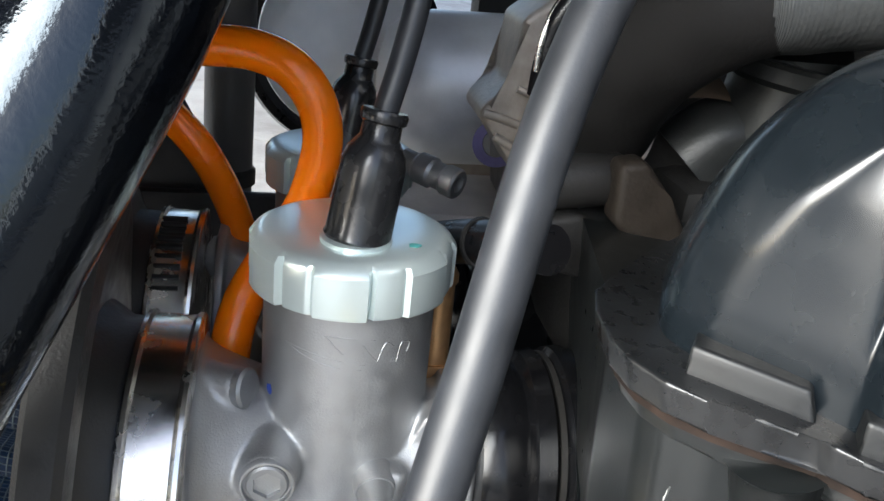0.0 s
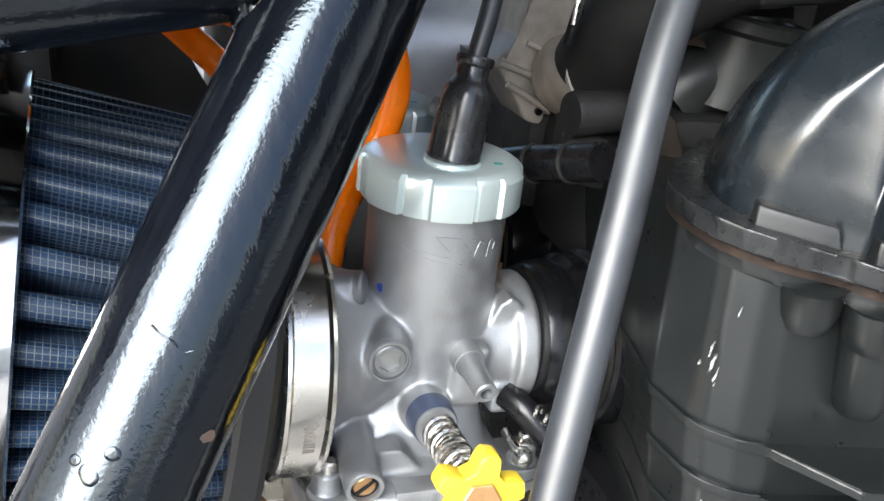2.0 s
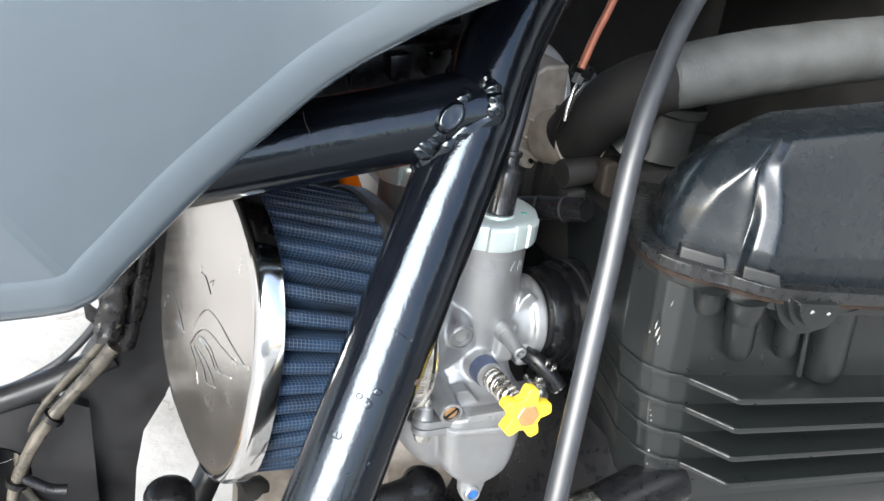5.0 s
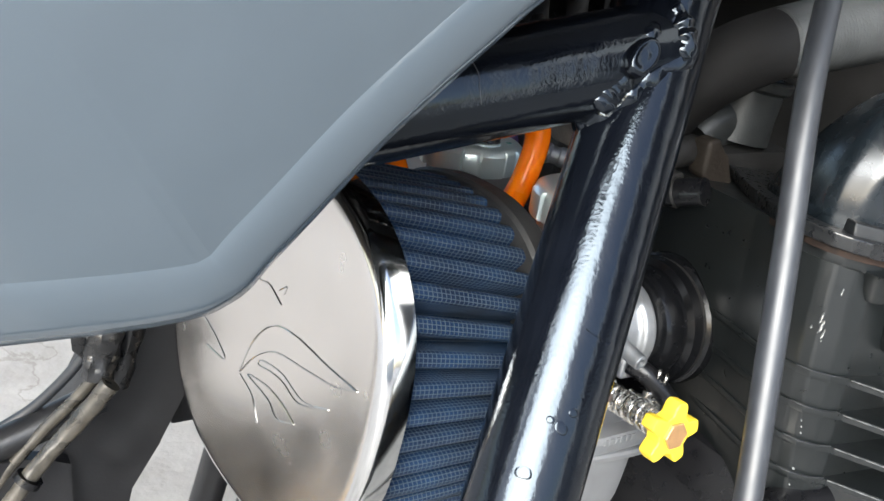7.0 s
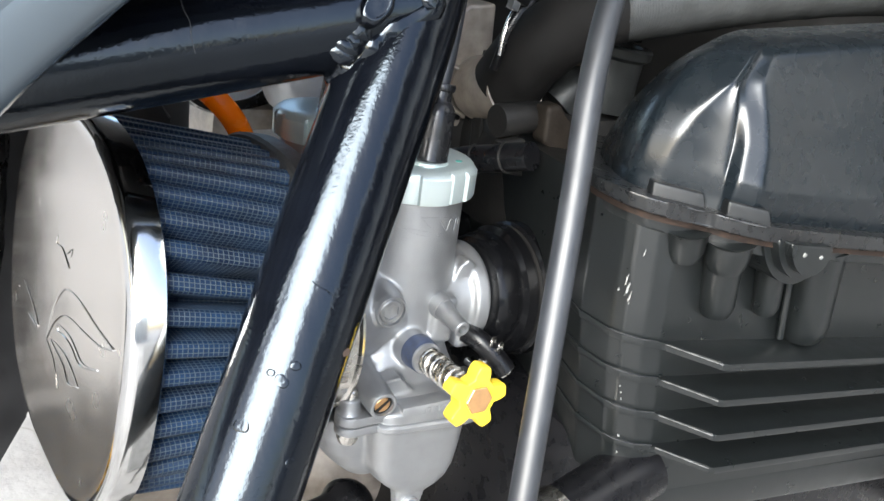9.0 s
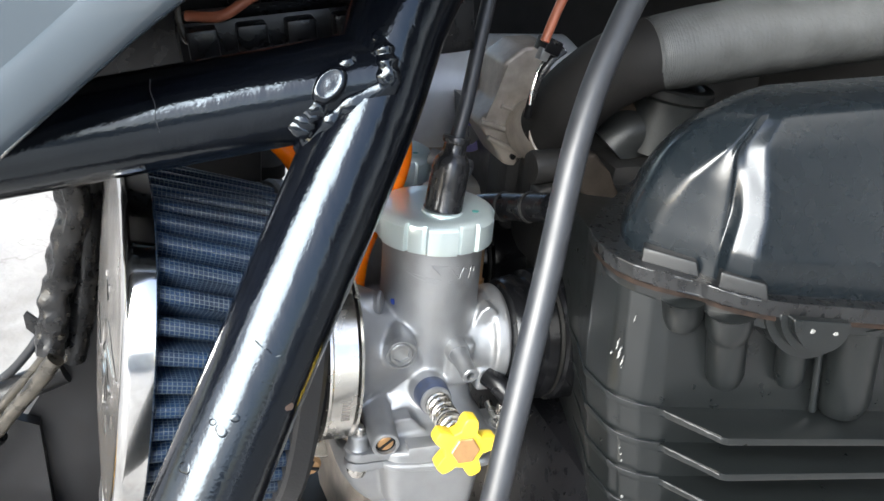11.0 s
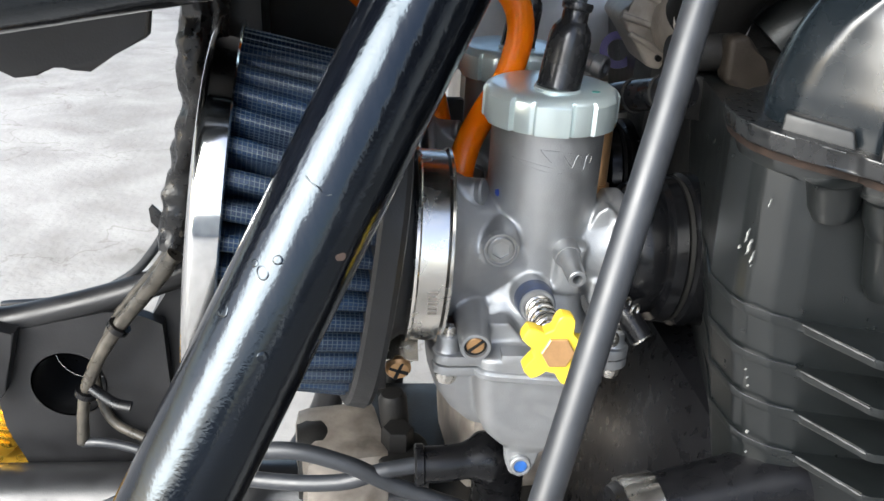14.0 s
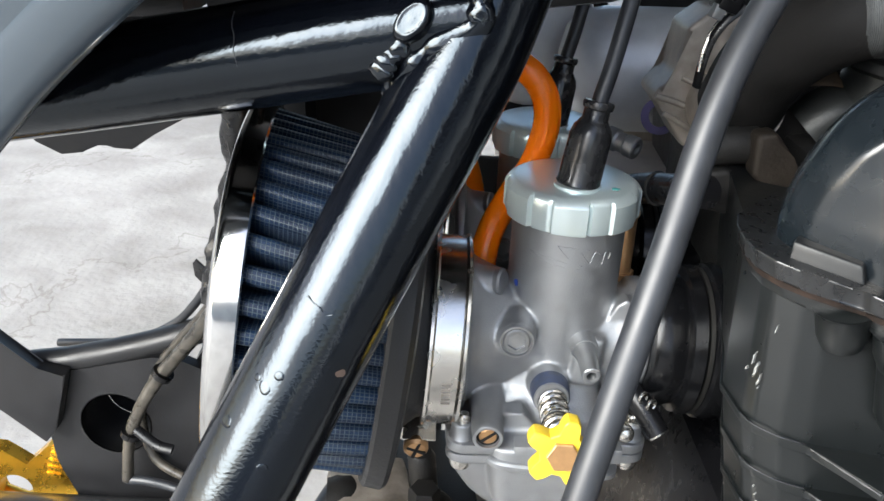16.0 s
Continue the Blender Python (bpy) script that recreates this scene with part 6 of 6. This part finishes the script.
part("lower_blade", loft([[Vector(p) + Vector((0.0005, 0.0004, 0)) for p in s] for s in SS[4:]]), M_PLATE, su, sharp=40)

# ---- pivot plate with its hole ----
pp = thing("pivot_plate", (-0.19, 0.10, 0.30), "satin black steel pivot plate with a round hole", "plate")


def holed(outline, cx, cz, r, y0, y1, seg=40):
    """A slab of an outline with a round hole."""
    bm = bmesh.new()
    pts = []
    m = len(outline)
    for i in range(seg):
        a = 2 * math.pi * i / seg
        d = Vector((math.cos(a), math.sin(a)))
        best = None
        for k in range(m):
            p, q = Vector(outline[k]) - Vector((cx, cz)), Vector(outline[(k + 1) % m]) - Vector((cx, cz))
            e = q - p
            den = d.x * e.y - d.y * e.x
            if abs(den) < 1e-12:
                continue
            t = (p.x * e.y - p.y * e.x) / den
            s = (p.x * d.y - p.y * d.x) / den
            if t > 0 and -1e-6 <= s <= 1 + 1e-6:
                best = t if best is None else min(best, t)
        pts.append((Vector((cx, cz)) + d * r, Vector((cx, cz)) + d * best))
    rings = [[(p.x, y, p.y) for p, _ in pts] for y in (y0, y1)]
    outer = [[(q.x, y, q.y) for _, q in pts] for y in (y1, y0)]
    grid_faces(bm, [rings[0], rings[1], outer[0], outer[1], rings[0]], True, False, False)
    bmesh.ops.remove_doubles(bm, verts=bm.verts, dist=1e-7)
    return bm


part("web", holed([(-0.2185, 0.402), (-0.195, 0.4065), (-0.160, 0.4150), (-0.140, 0.410), (-0.138, 0.345), (-0.150, 0.318), (-0.206, 0.330), (-0.214, 0.352)], -0.1835, 0.3765, 0.0160, 0.098, 0.104), M_PLATE, pp)
part("hole_rim", lathe([(0, 0.0160), (0, 0.0168), (0.030, 0.0168), (0.030, 0.0160), (0, 0.0160)], (-0.1835, 0.098, 0.3765), (0, 1, 0), 40, cap=False), M_PLATE, pp)
part("top_rail", sweep([(-0.30, 0.104, 0.395), (-0.24, 0.104, 0.402), (-0.215, 0.104, 0.4055), (-0.195, 0.104, 0.4095), (-0.160, 0.104, 0.4195), (-0.128, 0.104, 0.432)], 0.0062, 20, 8), M_PLATE, pp, "rolled black top edge")
part("hole_back", lathe([(0, 0.0158), (0.002, 0.0158)], (-0.1835, 0.128, 0.3765), (0, 1, 0), 40), M_RUBBER, pp)
part("bracket", prism([(-0.200, 0.408), (-0.213, 0.410), (-0.230, 0.427), (-0.29, 0.486), (-0.31, 0.455), (-0.236, 0.391), (-0.214, 0.370), (-0.208, 0.378), (-0.2035, 0.396)], 0.090, 0.097, lambda v: Vector((v.x, v.z, v.y)), 0.001), M_PLATE, pp)
gd = thing("gold_footrest", (-0.22, 0.13, 0.30), "gold anodised footrest bracket", "footrest bracket")
part("plate", holed([(-0.300, 0.352), (-0.249, 0.347), (-0.236, 0.337), (-0.226, 0.350), (-0.218, 0.356), (-0.214, 0.338), (-0.202, 0.322), (-0.206, 0.306), (-0.260, 0.300), (-0.310, 0.305)], -0.2455, 0.323, 0.0085, 0.112, 0.120), M_GOLD, gd)
part("peg", prism([(-0.2300, 0.330), (-0.2190, 0.3585), (-0.2160, 0.3580), (-0.2140, 0.337), (-0.2210, 0.330)], 0.106, 0.113, lambda v: Vector((v.x, v.z, v.y)), 0.0012), M_GOLD, gd, "bright gold step with ridges")
for k in range(5):
    part("ridge", rbox((-0.2215 + 0.0012 * k, 0.1055, 0.3385 + 0.004 * k), (0.0070, 0.0012, 0.0014), 0.0003, (0, 12, 0)), M_GOLD, gd)
part("stay", sweep([(-0.262, 0.118, 0.318), (-0.245, 0.116, 0.312), (-0.228, 0.115, 0.308), (-0.215, 0.114, 0.300)], 0.005, 14, 6), M_GOLD, gd)
lw = thing("lower_frame_rail", (-0.16, 0.09, 0.0), "satin black lower frame rail", "frame rail")
part("rail", sweep([(-0.30, 0.09, 0.318), (-0.23, 0.085, 0.322), (-0.17, 0.08, 0.326), (-0.10, 0.07, 0.335), (-0.02, 0.06, 0.345)], 0.017, 24, 6), M_PLATE, lw)
part("leg", sweep([(-0.12, 0.075, 0.332), (-0.12, 0.08, 0.2), (-0.12, 0.09, 0.0)], 0.012, 20, 6), M_PLATE, lw)

# ---- below the float bowl ----
pc = thing("plug_cap", (-0.012, 0.012, 0.392), "black rubber elbow cap on a cable", "plug cap")
part("elbow", sweep([(-0.031, 0.006, 0.4035), (-0.022, 0.006, 0.4040), (-0.0120, 0.0075, 0.4045), (-0.0060, 0.010, 0.4030), (-0.0015, 0.014, 0.396), (0.0, 0.018, 0.385), (0.0, 0.02, 0.36)], lambda t: 0.0066 if t < 0.28 else 0.0066 + 0.0032 * min(1, (t - 0.28) / 0.15), 24, 8), M_RUBBER, pc)
part("collar", lathe([(0, 0.0070), (0.0005, 0.0077), (0.003, 0.0077), (0.0035, 0.0068)], (-0.0330, 0.006, 0.4034), (1, 0, 0.03), 24), M_RUBBER, pc)
part("cable", sweep([(-0.032, 0.006, 0.4035), (-0.045, 0.005, 0.4015), (-0.060, 0.006, 0.3960), (-0.085, 0.012, 0.392), (-0.13, 0.03, 0.385)], 0.0030, 16, 8), M_CABLE, pc)
c2 = thing("loose_cable", (-0.06, 0.0, 0.39), "thin black cable under the filter", "cable")
part("sleeve", sweep([(-0.15, 0.02, 0.372), (-0.105, 0.010, 0.402), (-0.080, 0.006, 0.4105), (-0.058, 0.004, 0.4060), (-0.040, 0.004, 0.3960), (-0.015, 0.004, 0.385), (0.01, 0.01, 0.37)], 0.0031, 16, 8), M_CABLE, c2)
hb = thing("hex_bolt", (-0.037, 0.044, 0.375), "dull black hexagon bolt on a boss", "bolt")
part("boss", lathe([(0, 0.013), (0.012, 0.012), (0.013, 0.0105)], (-0.037, 0.042, 0.372), (0, 0, 1), 32), M_DARK, hb)
part("head", lathe([(0, 0.0066), (0.0075, 0.0066), (0.0085, 0.0058)], (-0.0375, 0.042, 0.385), (0, 0, 1), 6), M_DARK, hb)
part("flange", rbox((-0.060, 0.050, 0.372), (0.035, 0.04, 0.030), 0.006, (0, 0, 10)), M_CASE, hb)
part("ring", lathe([(0, 0.0150), (0.004, 0.0165), (0.010, 0.0165), (0.014, 0.014)], (-0.078, 0.048, 0.372), (1, 0.1, 0), 32), M_DARK, hb)
part("stud", lathe([(0, 0.006), (0.018, 0.006), (0.0205, 0.0045)], (-0.0375, 0.056, 0.380), (-0.1, 0, 1), 24), M_DARK, hb)
gc = thing("gearbox_casing", (-0.01, 0.08, 0.0), "dull cast gearbox casing below the carburetors", "gearbox casing")
part("shoulder", lathe([(0, 0.030), (0.004, 0.036), (0.02, 0.038), (0.07, 0.038)], (-0.012, 0.085, 0.372), (1, 0.1, 0.0), 40), M_CASE, gc)
part("case", rbox((0.01, 0.07, 0.24), (0.14, 0.16, 0.22), 0.02), M_DARK, gc)
part("foot", rbox((0.0, 0.08, 0.07), (0.12, 0.14, 0.14), 0.015), M_DARK, gc)
rk = thing("rubber_stop", (-0.115, 0.035, 0.375), "black round-topped rubber stop with a screw", "rubber stop")
part("stop", sweep([(-0.112, 0.037, 0.350), (-0.112, 0.037, 0.385), (-0.112, 0.037, 0.400), (-0.112, 0.037, 0.407)], lambda t: 0.011 * math.sqrt(max(0.02, 1 - max(0, (t - 0.6) / 0.42) ** 2)), 24, 6), M_RUBBER, rk)
part("screw", lathe([(0, 0.003), (0.0015, 0.003), (0.002, 0.002)], (-0.113, 0.0265, 0.394), (-0.1, -1, 0.1), 16), M_DARK, rk)

# ---- far side of the machine ----
fp = thing("far_side_cover", (0.2, 0.26, 0.0), "dark far-side cover of the motorcycle", "cover")
part("cover", rbox((0.24, 0.27, 0.50), (0.34, 0.02, 0.48), 0.008), M_DARK, fp)
part("leg", rbox((0.24, 0.27, 0.13), (0.20, 0.03, 0.26), 0.008), M_DARK, fp)
rd = thing("radiator", (0.31, 0.05, 0.0), "black radiator ahead of the engine", "radiator")
part("core", rbox((0.32, 0.06, 0.52), (0.03, 0.36, 0.34), 0.005), M_DARK, rd)
part("stay", rbox((0.32, 0.06, 0.18), (0.03, 0.05, 0.36), 0.004), M_DARK, rd)

ab = thing("inner_mudguard", (-0.04, 0.135, 0.40), "black plastic inner mudguard between the carburetors", "mudguard")
part("sheet", rbox((-0.050, 0.137, 0.448), (0.085, 0.006, 0.112), 0.002), M_PLATE, ab)
part("stay", sweep([(-0.06, 0.14, 0.40), (-0.07, 0.15, 0.33), (-0.09, 0.13, 0.30)], 0.008, 14, 6), M_PLATE, ab)
fs = thing("rear_cowl", (-0.15, 0.27, 0.56), "dark inside of the far rear cowl", "body panel")
part("shell", rbox((-0.28, 0.275, 0.66), (0.26, 0.012, 0.20), 0.005, (-4, 0, 0)), M_PLATE, fs)
part("rib", rbox((-0.28, 0.265, 0.60), (0.24, 0.012, 0.010), 0.003), M_PLATE, fs)

# ---- black splash guard between the far side and the filter ----
sg = thing("splash_guard", (-0.080, 0.140, 0.0), "black plastic splash guard behind the air filter", "splash guard")
GUARD = [(-0.108, 0.492), (-0.039, 0.478), (-0.039, 0.52), (-0.050, 0.535), (-0.056, 0.560), (-0.110, 0.560), (-0.112, 0.545)]
part("guard_plate", prism(GUARD, 0.138, 0.142, lambda v: Vector((v.x, v.z, v.y)), 0.0012), M_PLATE, sg)
part("guard_flange", rbox((-0.080, 0.1345, 0.556), (0.050, 0.008, 0.004), 0.001), M_PLATE, sg)
part("guard_stay", rbox((-0.042, 0.140, 0.241), (0.006, 0.006, 0.482), 0.001), M_PLATE, sg)
